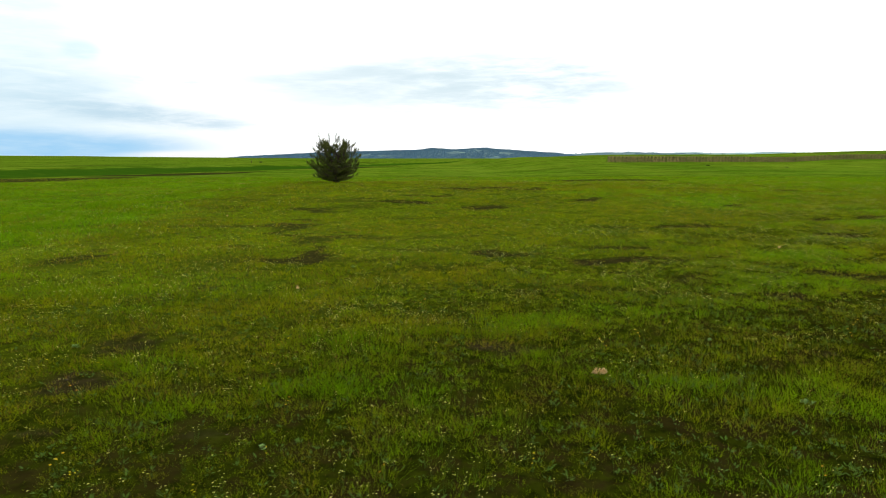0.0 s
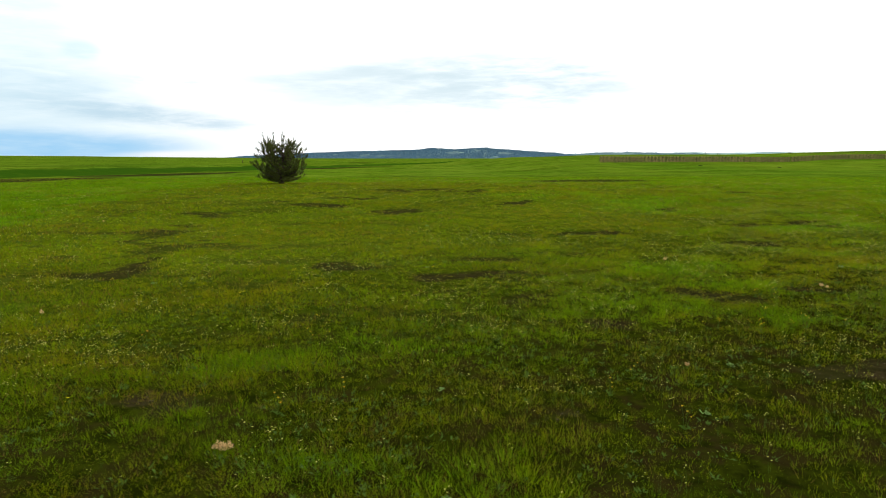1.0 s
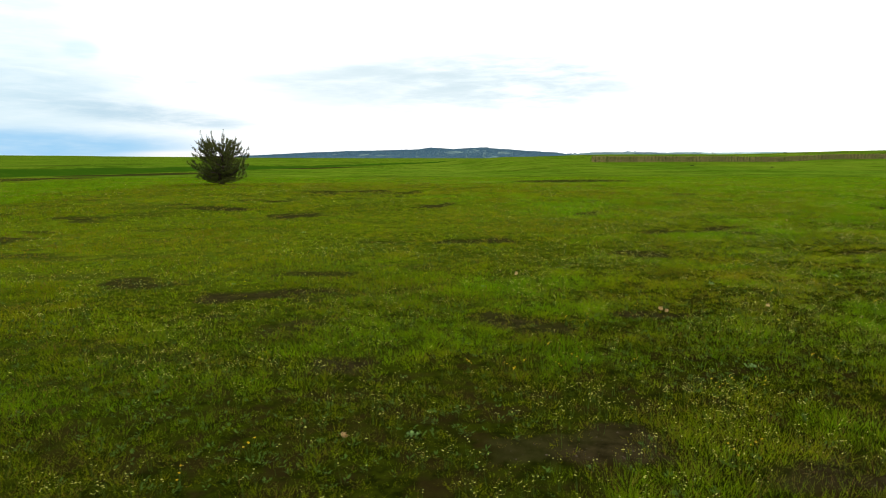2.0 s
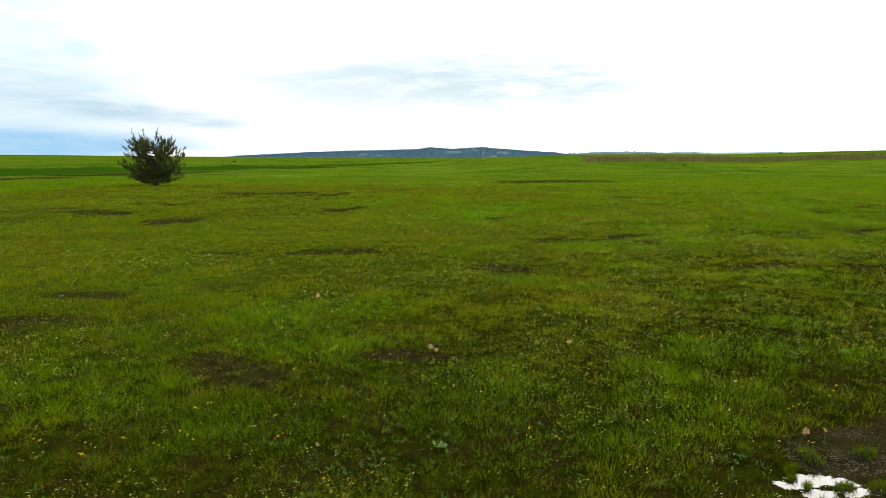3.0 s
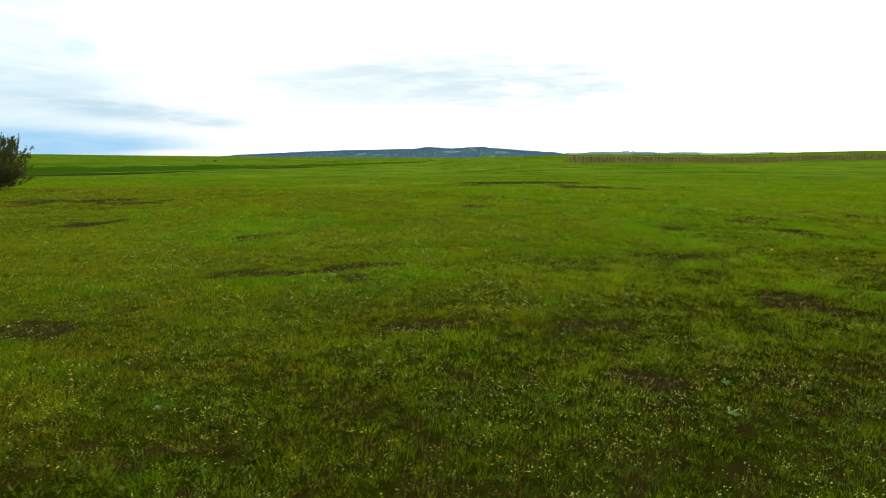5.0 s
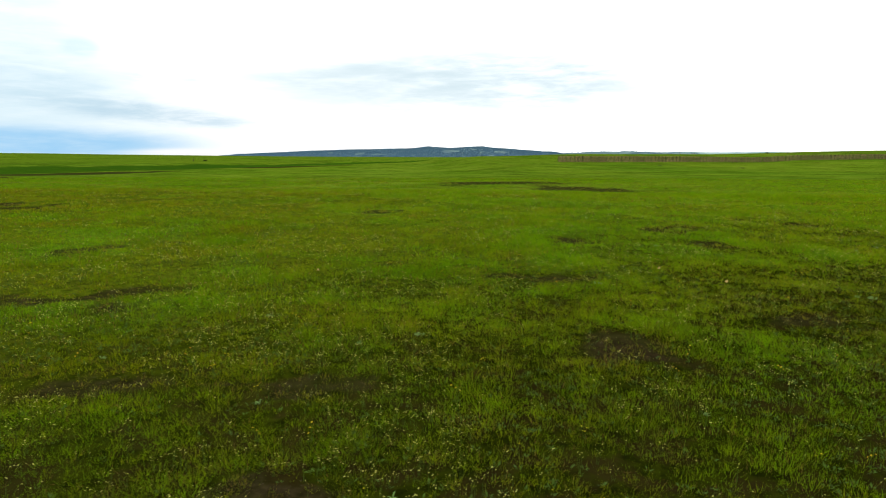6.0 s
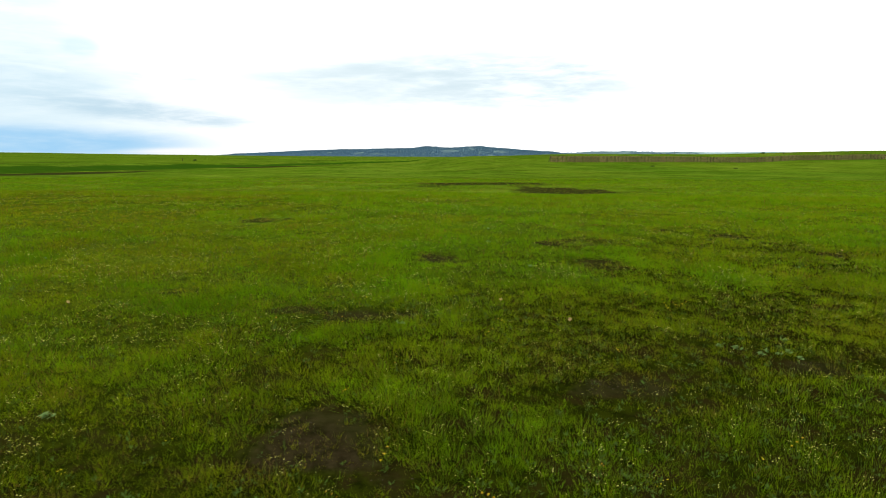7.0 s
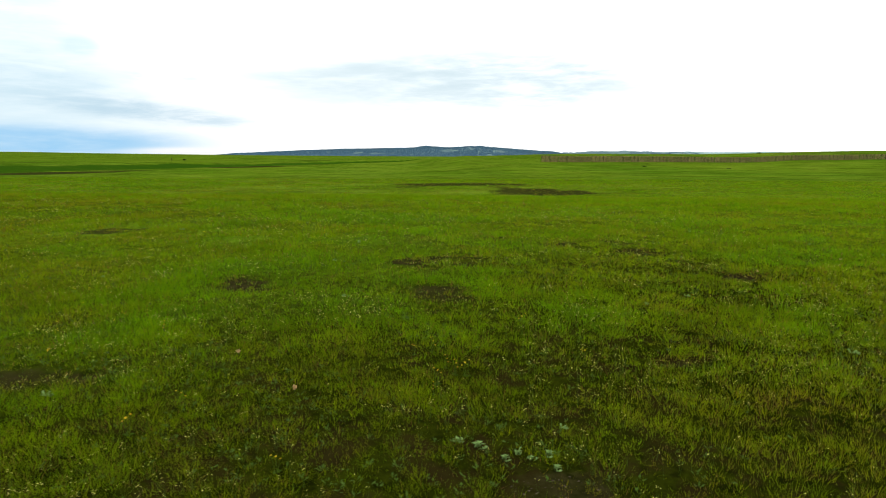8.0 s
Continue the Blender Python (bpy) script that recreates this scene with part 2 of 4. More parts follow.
def flight_far(x, y):
    """Distance from the camera's flight line, to either side."""
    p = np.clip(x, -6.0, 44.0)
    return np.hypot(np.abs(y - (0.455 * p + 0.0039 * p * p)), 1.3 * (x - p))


def gap_shade(x, y):
    """Share of dead-grass floor, darkened for shade between tufts, strongest along the flight line."""
    return ss(27.0, 6.0, flight_far(x, y) + 4.0 * (fbm(x, y, 6.0, 3, 2) - 0.5))


def view_depth(x, y):
    """Smallest depth ahead of the camera on its flight; 0 outside its view."""
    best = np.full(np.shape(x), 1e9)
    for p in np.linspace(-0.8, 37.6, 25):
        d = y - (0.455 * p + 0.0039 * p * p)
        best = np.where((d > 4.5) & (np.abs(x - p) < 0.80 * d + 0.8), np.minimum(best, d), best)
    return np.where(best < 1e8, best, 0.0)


# ---- materials ----
def soil_and_turf(n):
    p = n.world_place()
    big, mid, small = n.noise(p, 0.035, 4.0), n.noise(p, 0.55, 4.0), n.noise(p, 5.0, 6.0, 0.72)
    lush = n.attr("lush")
    turf = n.mix(n.ramp(big, 0.35, 0.65), (0.106, 0.152, 0.012), (0.090, 0.140, 0.010))
    turf = n.mix(n.attr("knoll"), turf, (0.060, 0.084, 0.0032))
    turf = n.mix(n.ramp(lush, 0.35, 1.0), turf, (0.068, 0.118, 0.0055))
    wide_map = n.add("ShaderNodeMapping")
    n.put(wide_map.inputs["Vector"], p)
    wide_map.inputs["Scale"].default_value = (0.32, 1.0, 1.0)
    bands = n.noise(wide_map.outputs[0], 0.38, 5.0, 0.62)
    turf = n.mix(n.math("MULTIPLY", n.ramp(bands, 0.47, 0.64), 0.60), turf, (0.046, 0.056, 0.004))
    broad = n.noise(n.place(), 0.012, 5.0, 0.65, 0.6)
    turf = n.mix(n.ramp(broad, 0.40, 0.66), turf, n.mix(1.0, turf, (0.74, 0.86, 0.8), "MULTIPLY"))
    mottle = n.noise(wide_map.outputs[0], 0.11, 7.0, 0.72)
    turf = n.mix(n.ramp(mottle, 0.40, 0.66), n.mix(1.0, turf, (1.10, 1.08, 1.0), "MULTIPLY"), n.mix(1.0, turf, (0.66, 0.70, 0.6), "MULTIPLY"))
    turf = n.mix(n.ramp(small, 0.36, 0.60), n.mix(1.0, turf, (0.40, 0.43, 0.4), "MULTIPLY"), turf)
    # shade between the tufts is painted into this dark dead-grass colour
    shaded_thatch = n.mix(n.ramp(small, 0.35, 0.65), (0.0044, 0.0058, 0.0004), (0.0145, 0.0188, 0.0010))
    shaded_thatch = n.mix(n.math("MULTIPLY", n.ramp(n.noise(p, 1.9, 4.0, 0.6), 0.44, 0.62), 0.75), shaded_thatch, (0.0125, 0.0086, 0.0024))
    turf = n.mix(n.attr("gap_shade"), turf, shaded_thatch)
    soil = n.mix(n.ramp(small, 0.3, 0.7), (0.006, 0.0046, 0.0018), (0.022, 0.0160, 0.0068))
    soil = n.mix(n.math("MULTIPLY", n.ramp(mid, 0.4, 0.6), 0.5), soil, (0.014, 0.016, 0.0025))
    edge = n.math("ADD", n.attr("bare"), n.math("MULTIPLY", n.math("SUBTRACT", small, 0.5), 0.7))
    col = n.mix(n.ramp(edge, 0.35, 0.75, 0.0, 0.88), turf, soil)
    reeds = n.math("ADD", n.attr("sedge"), n.math("MULTIPLY", n.math("SUBTRACT", mottle, 0.5), 1.1))
    col = n.mix(n.math("MULTIPLY", n.ramp(reeds, 0.30, 0.62), n.ramp(bands, 0.25, 0.55, 0.75, 1.0)), col, (0.015, 0.041, 0.002))
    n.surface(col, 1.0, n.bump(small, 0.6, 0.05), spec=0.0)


def grass_blade(n):
    tone, odd = n.attr("tone"), n.attr("odd")
    col = n.mix(tone, (0.146, 0.136, 0.0026), (0.084, 0.178, 0.0016))
    col = n.mix(n.ramp(odd, 0.0, 1.0), n.mix(1.0, col, (0.52, 0.54, 0.45), "MULTIPLY"), n.mix(1.0, col, (1.38, 1.38, 1.1), "MULTIPLY"))
    col = n.mix(n.ramp(odd, 0.955, 0.965), col, (0.15, 0.092, 0.022))
    n.surface(col, 0.6, thin=0.66, spec=0.02)


MAT_GROUND = material("soil_and_turf", soil_and_turf)
MAT_GRASS = material("grass_blade", grass_blade)


def plain(name, color, rough=0.7, thin=0.0, vary=0.25, scale=12.0, metal=0.0, bump=0.0):
    def build(n):
        r = n.add("ShaderNodeObjectInfo").outputs["Random"]
        g = n.noise(n.place(), scale, 4.0, 0.6)
        dark = tuple(c * (1 - vary) for c in color)
        light = tuple(min(1.0, c * (1 + vary)) for c in color)
        c = n.mix(n.ramp(g, 0.25, 0.75), dark, light)
        c = n.mix(1.0, c, n.mix(r, (0.86, 0.86, 0.86), (1.12, 1.12, 1.12)), "MULTIPLY")
        n.surface(c, rough, n.bump(g, bump, 0.01) if bump else None, metal, thin, 0.08)
    return material(name, build)


MAT_BARK = plain("pine_bark", (0.045, 0.032, 0.025), 0.9, vary=0.5, scale=20, bump=0.8)
MAT_WOOD = plain("weathered_plank", (0.180, 0.126, 0.056), 0.85, vary=0.35, scale=3, bump=0.4)
MAT_POST = plain("weathered_post", (0.040, 0.030, 0.016), 0.9, vary=0.4, scale=6, bump=0.4)
MAT_BRACE = plain("weathered_brace", (0.036, 0.027, 0.014), 0.9, vary=0.4, scale=3)
MAT_STONE = plain("gravel_stone", (0.056, 0.041, 0.026), 0.95, vary=0.8, scale=55)
MAT_SOD = plain("dark_sod", (0.012, 0.010, 0.005), 0.95, vary=0.5, scale=40, bump=0.6)
MAT_STEM = plain("green_stem", (0.045, 0.075, 0.008), 0.6, thin=0.2)
MAT_SAGE = plain("silvery_leaf", (0.125, 0.195, 0.055), 0.9, thin=0.2, vary=0.2)
MAT_LEAF = plain("meadow_leaf", (0.048, 0.086, 0.009), 0.85, thin=0.3, vary=0.3)
MAT_WHITE = plain("cream_petal", (0.62, 0.58, 0.15), 0.6, thin=0.2, vary=0.12)
MAT_YELLOW = plain("yellow_petal", (0.60, 0.46, 0.008), 0.55, thin=0.2, vary=0.15)
MAT_ORANGE = plain("orange_petal", (0.48, 0.21, 0.012), 0.55, thin=0.2, vary=0.2)
MAT_PINK = plain("salmon_bract", (0.55, 0.36, 0.17), 0.6, thin=0.25, vary=0.2)
MAT_SHRUB = plain("shrub_leaf", (0.034, 0.058, 0.010), 0.7, thin=0.2, vary=0.4)


def needle(n):
    r = n.add("ShaderNodeNewGeometry").outputs["Random Per Island"]
    c = n.mix(r, (0.028, 0.038, 0.008), (0.105, 0.118, 0.022))
    n.surface(c, 0.6, thin=0.2, spec=0.06)


# haze of distance is painted into the bluish colours of ridge and trees
def hazy_forest(n):
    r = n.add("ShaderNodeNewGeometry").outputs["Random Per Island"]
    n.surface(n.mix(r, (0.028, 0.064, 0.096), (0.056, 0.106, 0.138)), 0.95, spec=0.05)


def hazy_slope(n):
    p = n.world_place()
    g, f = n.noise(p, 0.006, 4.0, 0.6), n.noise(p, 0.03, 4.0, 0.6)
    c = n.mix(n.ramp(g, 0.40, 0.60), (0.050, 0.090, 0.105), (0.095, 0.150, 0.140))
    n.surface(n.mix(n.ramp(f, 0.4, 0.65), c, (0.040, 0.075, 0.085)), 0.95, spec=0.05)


# farthest hills: haze is painted in as a pale tint
def hazy_pale(n):
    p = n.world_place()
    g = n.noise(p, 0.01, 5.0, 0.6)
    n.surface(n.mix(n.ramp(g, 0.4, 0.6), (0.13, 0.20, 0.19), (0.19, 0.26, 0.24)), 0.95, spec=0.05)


def still_water(n):
    g = n.noise(n.world_place(), 6.0, 2.0)
    n.surface((0.02, 0.017, 0.013), 0.06, n.bump(g, 0.10, 0.02), spec=0.30)


# farther hill: its blue-grey colours carry painted haze
def hazy_hill(n):
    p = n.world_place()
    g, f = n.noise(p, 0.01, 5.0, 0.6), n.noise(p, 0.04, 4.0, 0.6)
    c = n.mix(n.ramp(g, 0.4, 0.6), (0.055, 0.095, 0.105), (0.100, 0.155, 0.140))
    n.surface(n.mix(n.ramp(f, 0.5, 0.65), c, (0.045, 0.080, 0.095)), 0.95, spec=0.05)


MAT_HILL = material("hazy_hill", hazy_hill)
MAT_NEEDLE, MAT_FOREST = material("pine_needle", needle), material("hazy_forest", hazy_forest)
MAT_SLOPE, MAT_PALE, MAT_WATER = material("hazy_slope", hazy_slope), material("hazy_pale", hazy_pale), material("still_water", still_water)


# ---- mesh helpers ----
def fast_mesh(name, verts, faces, mat, attrs=(), smooth=False):
    """A mesh from numpy arrays: verts (n, 3), faces (m, 3 or 4)."""
    me = bpy.data.meshes.new(name)
    verts, faces = np.asarray(verts, np.float32), np.asarray(faces, np.int32)
    m, k = faces.shape
    me.vertices.add(len(verts)), me.loops.add(m * k), me.polygons.add(m)
    me.vertices.foreach_set("co", verts.ravel())
    me.loops.foreach_set("vertex_index", faces.ravel())
    me.polygons.foreach_set("loop_start", np.arange(0, m * k, k, dtype=np.int32))
    me.polygons.foreach_set("use_smooth", np.full(m, smooth))
    for key, values in attrs:
        me.attributes.new(key, "FLOAT", "POINT").data.foreach_set("value", np.asarray(values, np.float32))
    me.update(calc_edges=True)
    me.materials.append(mat)
    return me


def part(name, me, parent=None, label="", at=None):
    ob = new(name, me)
    if parent is not None:
        ob.parent = parent
    if at is not None:
        ob.matrix_basis = at
    return tagged(ob, label)


def holder(name, x, y, turn=0.0, z=None):
    ob = new(name)
    ob.empty_display_size = 0.1
    ob.matrix_basis = pose(x, y, float(land(x, y)) if z is None else z, 0, 0, turn)
    return ob


class Shape:
    """Collects triangles and quads, split into triangles, into one mesh."""

    def __init__(self):
        self.v, self.f, self.count = [], [], 0

    def put(self, verts, faces):
        self.v.append(np.asarray(verts, float).reshape(-1, 3))
        for f in faces:
            for i in range(1, len(f) - 1):
                self.f.append((f[0] + self.count, f[i] + self.count, f[i + 1] + self.count))
        self.count += len(self.v[-1])
        return self

    def tube(self, pts, radii, sides=6):
        pts = [Vector(p) for p in pts]
        verts, faces = [], []
        for i, p in enumerate(pts):
            way = (pts[min(i + 1, len(pts) - 1)] - pts[max(i - 1, 0)]).normalized()
            u = way.orthogonal().normalized()
            w = way.cross(u)
            for k in range(sides):
                t = 2 * math.pi * k / sides
                verts.append(p + (u * math.cos(t) + w * math.sin(t)) * radii[i])
        for i in range(len(pts) - 1):
            for k in range(sides):
                a, b = i * sides + k, i * sides + (k + 1) % sides
                faces.append((a, b, b + sides, a + sides))
        faces.append(tuple(range(sides - 1, -1, -1)))
        faces.append(tuple(range((len(pts) - 1) * sides, len(pts) * sides)))
        return self.put([tuple(v) for v in verts], faces)

    def box(self, a, b, wide, high):
        """A plank from a to b."""
        a, b = Vector(a), Vector(b)
        way = (b - a).normalized()
        side = way.cross(Vector((0, 0, 1)))
        side = side.normalized() if side.length > 1e-4 else Vector((1, 0, 0))
        up = side.cross(way).normalized()
        c = 0.12 * min(wide, high)
        ring = [(wide / 2 - c, high / 2), (wide / 2, high / 2 - c), (wide / 2, -high / 2 + c), (wide / 2 - c, -high / 2),
                (-wide / 2 + c, -high / 2), (-wide / 2, -high / 2 + c), (-wide / 2, high / 2 - c), (-wide / 2 + c, high / 2)]
        verts = [tuple(p + side * s + up * h) for p in (a, b) for s, h in ring]
        faces = [(k, (k + 1) % 8, 8 + (k + 1) % 8, 8 + k) for k in range(8)] + [tuple(range(7, -1, -1)), tuple(range(8, 16))]
        return self.put(verts, faces)

    def mesh(self, name, mat, smooth=False):
        return fast_mesh(name, np.concatenate(self.v), np.array(self.f), mat, smooth=smooth)


# ---- ground ----
def spread(lo, hi, fine_lo, fine_hi, step, grow_down, grow):
    out = list(np.arange(fine_lo, fine_hi + 1e-6, step))
    s, v = step, out[-1]
    while v < hi:
        s *= grow
        v += s
        out.append(min(v, hi))
    s, v = step, out[0]
    while v > lo:
        s *= grow_down
        v -= s
        out.insert(0, max(v, lo))
    return np.array(out)


gx = spread(-5200, 5200, -20, 58, 0.42, 1.06, 1.06)
gy = spread(-3000, 5200, 6, 50, 0.38, 1.25, 1.026)
GX, GY = np.meshgrid(gx, gy)
fx, fy = GX.ravel(), GY.ravel()
w = len(gx)
i0 = (np.arange(len(gy) - 1)[:, None] * w + np.arange(w - 1)[None, :]).ravel()
bank_q = fy - bank_y(fx) + 20 * (fbm(fx, fy, 30, 3, 2) - 0.5)
sedge = ss(-10, 4, bank_q) * ss(38, 28, bank_q + 12 * ss(-95, -70, fx)) * ss(140, 60, fx) * (0.85 + 0.15 * ss(0.32, 0.62, fbm(fx * 0.5, fy, 40, 3, 2)))
sedge = np.maximum(sedge, 0.2 * ss(0.52, 0.72, fbm(fx * 0.35, fy, 26, 4, 1)) * ss(90, 150, fy) * ss(700, 300, fy))
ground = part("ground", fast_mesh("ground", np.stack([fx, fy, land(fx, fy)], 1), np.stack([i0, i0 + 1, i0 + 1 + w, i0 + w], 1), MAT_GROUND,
                                  [("bare", bareness(fx, fy)), ("lush", lushness(fx, fy)), ("sedge", sedge), ("gap_shade", gap_shade(fx, fy)), ("knoll", ss(-20, -11, fx) * ss(105, 65, fy))], smooth=True))
tagged(ground, "rolling green prairie with brown bare soil patches", "ground", kind="structure")


# ---- grass ----
rng = np.random.RandomState(3)
cell = 0.5
cx, cy = np.meshgrid(np.arange(-130, 200, cell), np.arange(-24, 190, cell))
cx, cy = cx.ravel(), cy.ravel()
# grass density follows depth ahead of the camera, sparse beside its view
dep = view_depth(cx + cell / 2, cy + cell / 2)
beside = (dep == 0) & (flight_far(cx, cy) < 26) & (np.abs(cx - 18) < 45)
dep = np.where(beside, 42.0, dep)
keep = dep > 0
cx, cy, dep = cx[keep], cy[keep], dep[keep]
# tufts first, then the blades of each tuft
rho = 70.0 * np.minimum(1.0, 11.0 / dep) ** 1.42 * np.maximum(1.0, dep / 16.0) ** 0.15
count = rng.poisson(rho * cell * cell)
tx = np.repeat(cx, count) + rng.rand(count.sum()) * cell
ty = np.repeat(cy, count) + rng.rand(count.sum()) * cell
td = np.repeat(dep, count)
lush = lushness(tx, ty)
open_soil = bareness(tx, ty)
wet = np.maximum.reduce([oval(tx, ty, *q) for q in WET_GRAVEL])
stay = rng.rand(len(tx)) < (1 - (0.50 + 0.48 * ss(0.4, 0.7, wet)) * ss(0.0, 0.9, open_soil)) * (0.80 + 0.20 * lush)
gap = ss(0.50, 0.66, fbm(tx * 0.8, ty, 0.55, 3, 1)) * ss(24, 9, td)
stay &= rng.rand(len(tx)) > 0.5 * gap
stay &= np.hypot((tx - 17.55) / 0.75, (ty - 12.3) / 0.3) > 1
tx, ty, td, lush, open_soil = tx[stay], ty[stay], td[stay], lush[stay], open_soil[stay]
# tussocks: grass stands higher in clumps about half a metre wide
clump = ss(0.34, 0.68, 0.6 * fbm(tx * 0.8, ty, 0.9, 3, 2) + 0.4 * fbm(tx * 0.6, ty, 2.6, 2, 1))
size = (0.6 + 0.6 * rng.rand(len(tx))) * (0.80 + 0.3 * lush) * (0.70 + 0.54 * clump) * (1 - 0.55 * open_soil)
hue = np.clip(lush * 0.7 + 0.45 * rng.rand(len(tx)) + 0.3 * (fbm(tx, ty, 2.2, 2, 0) - 0.6) - 0.5 * open_soil, 0, 1)
per = np.maximum(3, np.round((22 + 8 * ss(11, 7, td)) * np.minimum(size, 1.3) * np.minimum(1.0, 10.0 / td) ** 0.62)).astype(int)
bx, by, bd, size, lush, hue, dryness = (np.repeat(q, per) for q in (tx, ty, td, size, lush, hue, open_soil))
nb = len(bx)
turn = rng.rand(nb) * 2 * math.pi
la = rng.rand(nb) * 2 * math.pi
loose = rng.rand(nb) < 0.45
off = 0.085 * size * np.sqrt(rng.rand(nb)) * (1 + 0.02 * bd) * np.where(loose, 2.8, 1.0)
bx, by = bx + off * np.cos(la), by + off * np.sin(la)
tall = (0.100 + 0.046 * lush) * (1 + 0.008 * np.minimum(bd, 50)) * size * (0.5 + 0.8 * rng.rand(nb))
wide = 0.0028 + 0.00092 * np.maximum(bd - 3.5, 0) * (0.7 + 0.6 * rng.rand(nb))
tall = np.where(loose, tall * 0.6, tall)
lean = (0.10 + 0.75 * rng.rand(nb)) * tall * np.where(loose, 2.2, 1.0)
root = np.stack([bx, by, land(bx, by) - 0.01], 1)
side = np.stack([np.cos(turn), np.sin(turn), np.zeros(nb)], 1) * (wide / 2)[:, None]
tip = root + np.stack([np.cos(la) * lean, np.sin(la) * lean, tall], 1)
tone = np.clip(hue + 0.25 * (rng.rand(nb) - 0.5), 0, 1)
odd = np.clip(0.55 * np.repeat(rng.rand(len(tx)), per) + 0.45 * rng.rand(nb) + 0.5 * (np.repeat(fbm(tx, ty, 1.4, 3, 0), per) - 0.5), 0, 0.95)
odd = np.where(rng.rand(nb) < 0.12 * (1 - 0.8 * lush) + 0.25 * dryness, 1.0, odd)
close = bd < 9.0


def sward(name, pick, label):
    v = np.stack([root[pick] - side[pick], root[pick] + side[pick], tip[pick]], 1).reshape(-1, 3)
    me = fast_mesh(name, v, np.arange(len(v)).reshape(-1, 3), MAT_GRASS, [("tone", np.repeat(tone[pick], 3)), ("odd", np.repeat(odd[pick], 3))])
    return tagged(part(name, me), label, "grass", kind="stuff")


sward("meadow_grass", close, "short green meadow grass growing in tufts on soil")
sward("knoll_grass", ~close, "green prairie grass covering the gentle knoll")


# ---- far hills ----
HILL_ROWS = [(-0.37, 0), (-0.33, 15), (-0.283, 24), (-0.209, 41), (-0.143, 48), (-0.078, 54), (-0.041, 58), (-0.017, 71), (0.0, 70), (0.015, 63), (0.029, 66), (0.045, 73),
             (0.071, 74), (0.089, 66), (0.108, 60), (0.127, 53), (0.145, 47), (0.19, 40), (0.25, 0)]
SECOND = [(0.14, 0), (0.21, 33), (0.255, 47), (0.32, 49), (0.36, 42), (0.42, 37), (0.46, 0)]
PALE = [(0.28, 0), (0.34, 42), (0.4, 48), (0.46, 46), (0.53, 51), (0.6, 48), (0.8, 50), (0.9, 0)]


def hill_strip(name, rows, dist, thick, mat, base, label):
    b = np.linspace(rows[0][0], rows[-1][0], 160)
    h = np.interp(b, [r[0] for r in rows], [r[1] for r in rows])
    depth = np.linspace(-1, 1, 25)
    B, D = np.meshgrid(b, depth)
    H = np.tile(h, (25, 1)) * (1 - D * D) ** 0.8
    Y = dist + D * thick
    Xh = B * Y
    Z = base + H * (0.9 + 0.2 * fbm(Xh, Y, 160, 3, 2)) + 0.0
    i = (np.arange(24)[:, None] * 160 + np.arange(159)[None, :]).ravel()
    me = fast_mesh(name, np.stack([Xh.ravel(), Y.ravel(), Z.ravel()], 1), np.stack([i, i + 1, i + 161, i + 160], 1), mat, smooth=True)
    return tagged(part(name, me), label, "hill", kind="structure"), b, h


def conifers(name, rows, dist, thick, base, number, label, gap):
    r = np.random.RandomState(11)
    b = r.uniform(rows[0][0], rows[-1][0], number)
    d = r.uniform(-0.95, 0.35, number)
    h = np.interp(b, [q[0] for q in rows], [q[1] for q in rows])
    y = dist + d * thick
    x = b * y
    ok = (fbm(x, y, 180, 3, 3) > gap) & (h > 3)
    for cb, cd, wb, wd in ((0.020, -0.62, 0.016, 0.13), (0.055, -0.35, 0.005, 0.10), (0.104, -0.62, 0.012, 0.12), (-0.10, -0.80, 0.012, 0.05)):
        ok &= oval(b, d, cb, cd, wb, wd) * (0.5 + fbm(x, y, 60, 3, 1)) < 0.42
    b, d, h, x, y = b[ok], d[ok], h[ok], x[ok], y[ok]
    z = base + h * (1 - d * d) ** 0.8 * (0.9 + 0.2 * fbm(x, y, 160, 3, 2)) - 2
    k = len(x)
    t, rad = r.uniform(4, 9.5, k), r.uniform(4.0, 7.5, k)
    ang = np.arange(5) * 2 * math.pi / 5
    ring = np.stack([x[:, None] + rad[:, None] * np.cos(ang), y[:, None] + rad[:, None] * np.sin(ang), np.repeat(z[:, None], 5, 1)], 2)
    v = np.concatenate([ring, np.stack([x, y, z + t], 1)[:, None, :]], 1)
    o = np.arange(k)[:, None] * 6
    f = np.concatenate([o + [i, (i + 1) % 5, 5] for i in range(5)], 0)
    return tagged(part(name, fast_mesh(name, v.reshape(-1, 3), f, MAT_FOREST)), label, "forest", kind="stuff")


hill_strip("backdrop_ridge", HILL_ROWS, 4200, 420, MAT_SLOPE, -28.0, "distant forested ridge with small pale clearings, tinted blue for haze")
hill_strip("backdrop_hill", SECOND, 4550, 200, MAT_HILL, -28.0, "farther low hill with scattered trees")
hill_strip("backdrop_rise", PALE, 4700, 150, MAT_PALE, -28.0, "grassy hills at the far horizon, tinted pale for haze")
conifers("ridge_forest", HILL_ROWS, 4200, 420, -28.0, 20000, "dense dark conifer forest on the distant ridge, tinted blue for haze", 0.35)
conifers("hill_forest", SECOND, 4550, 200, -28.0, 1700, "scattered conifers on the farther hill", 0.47)


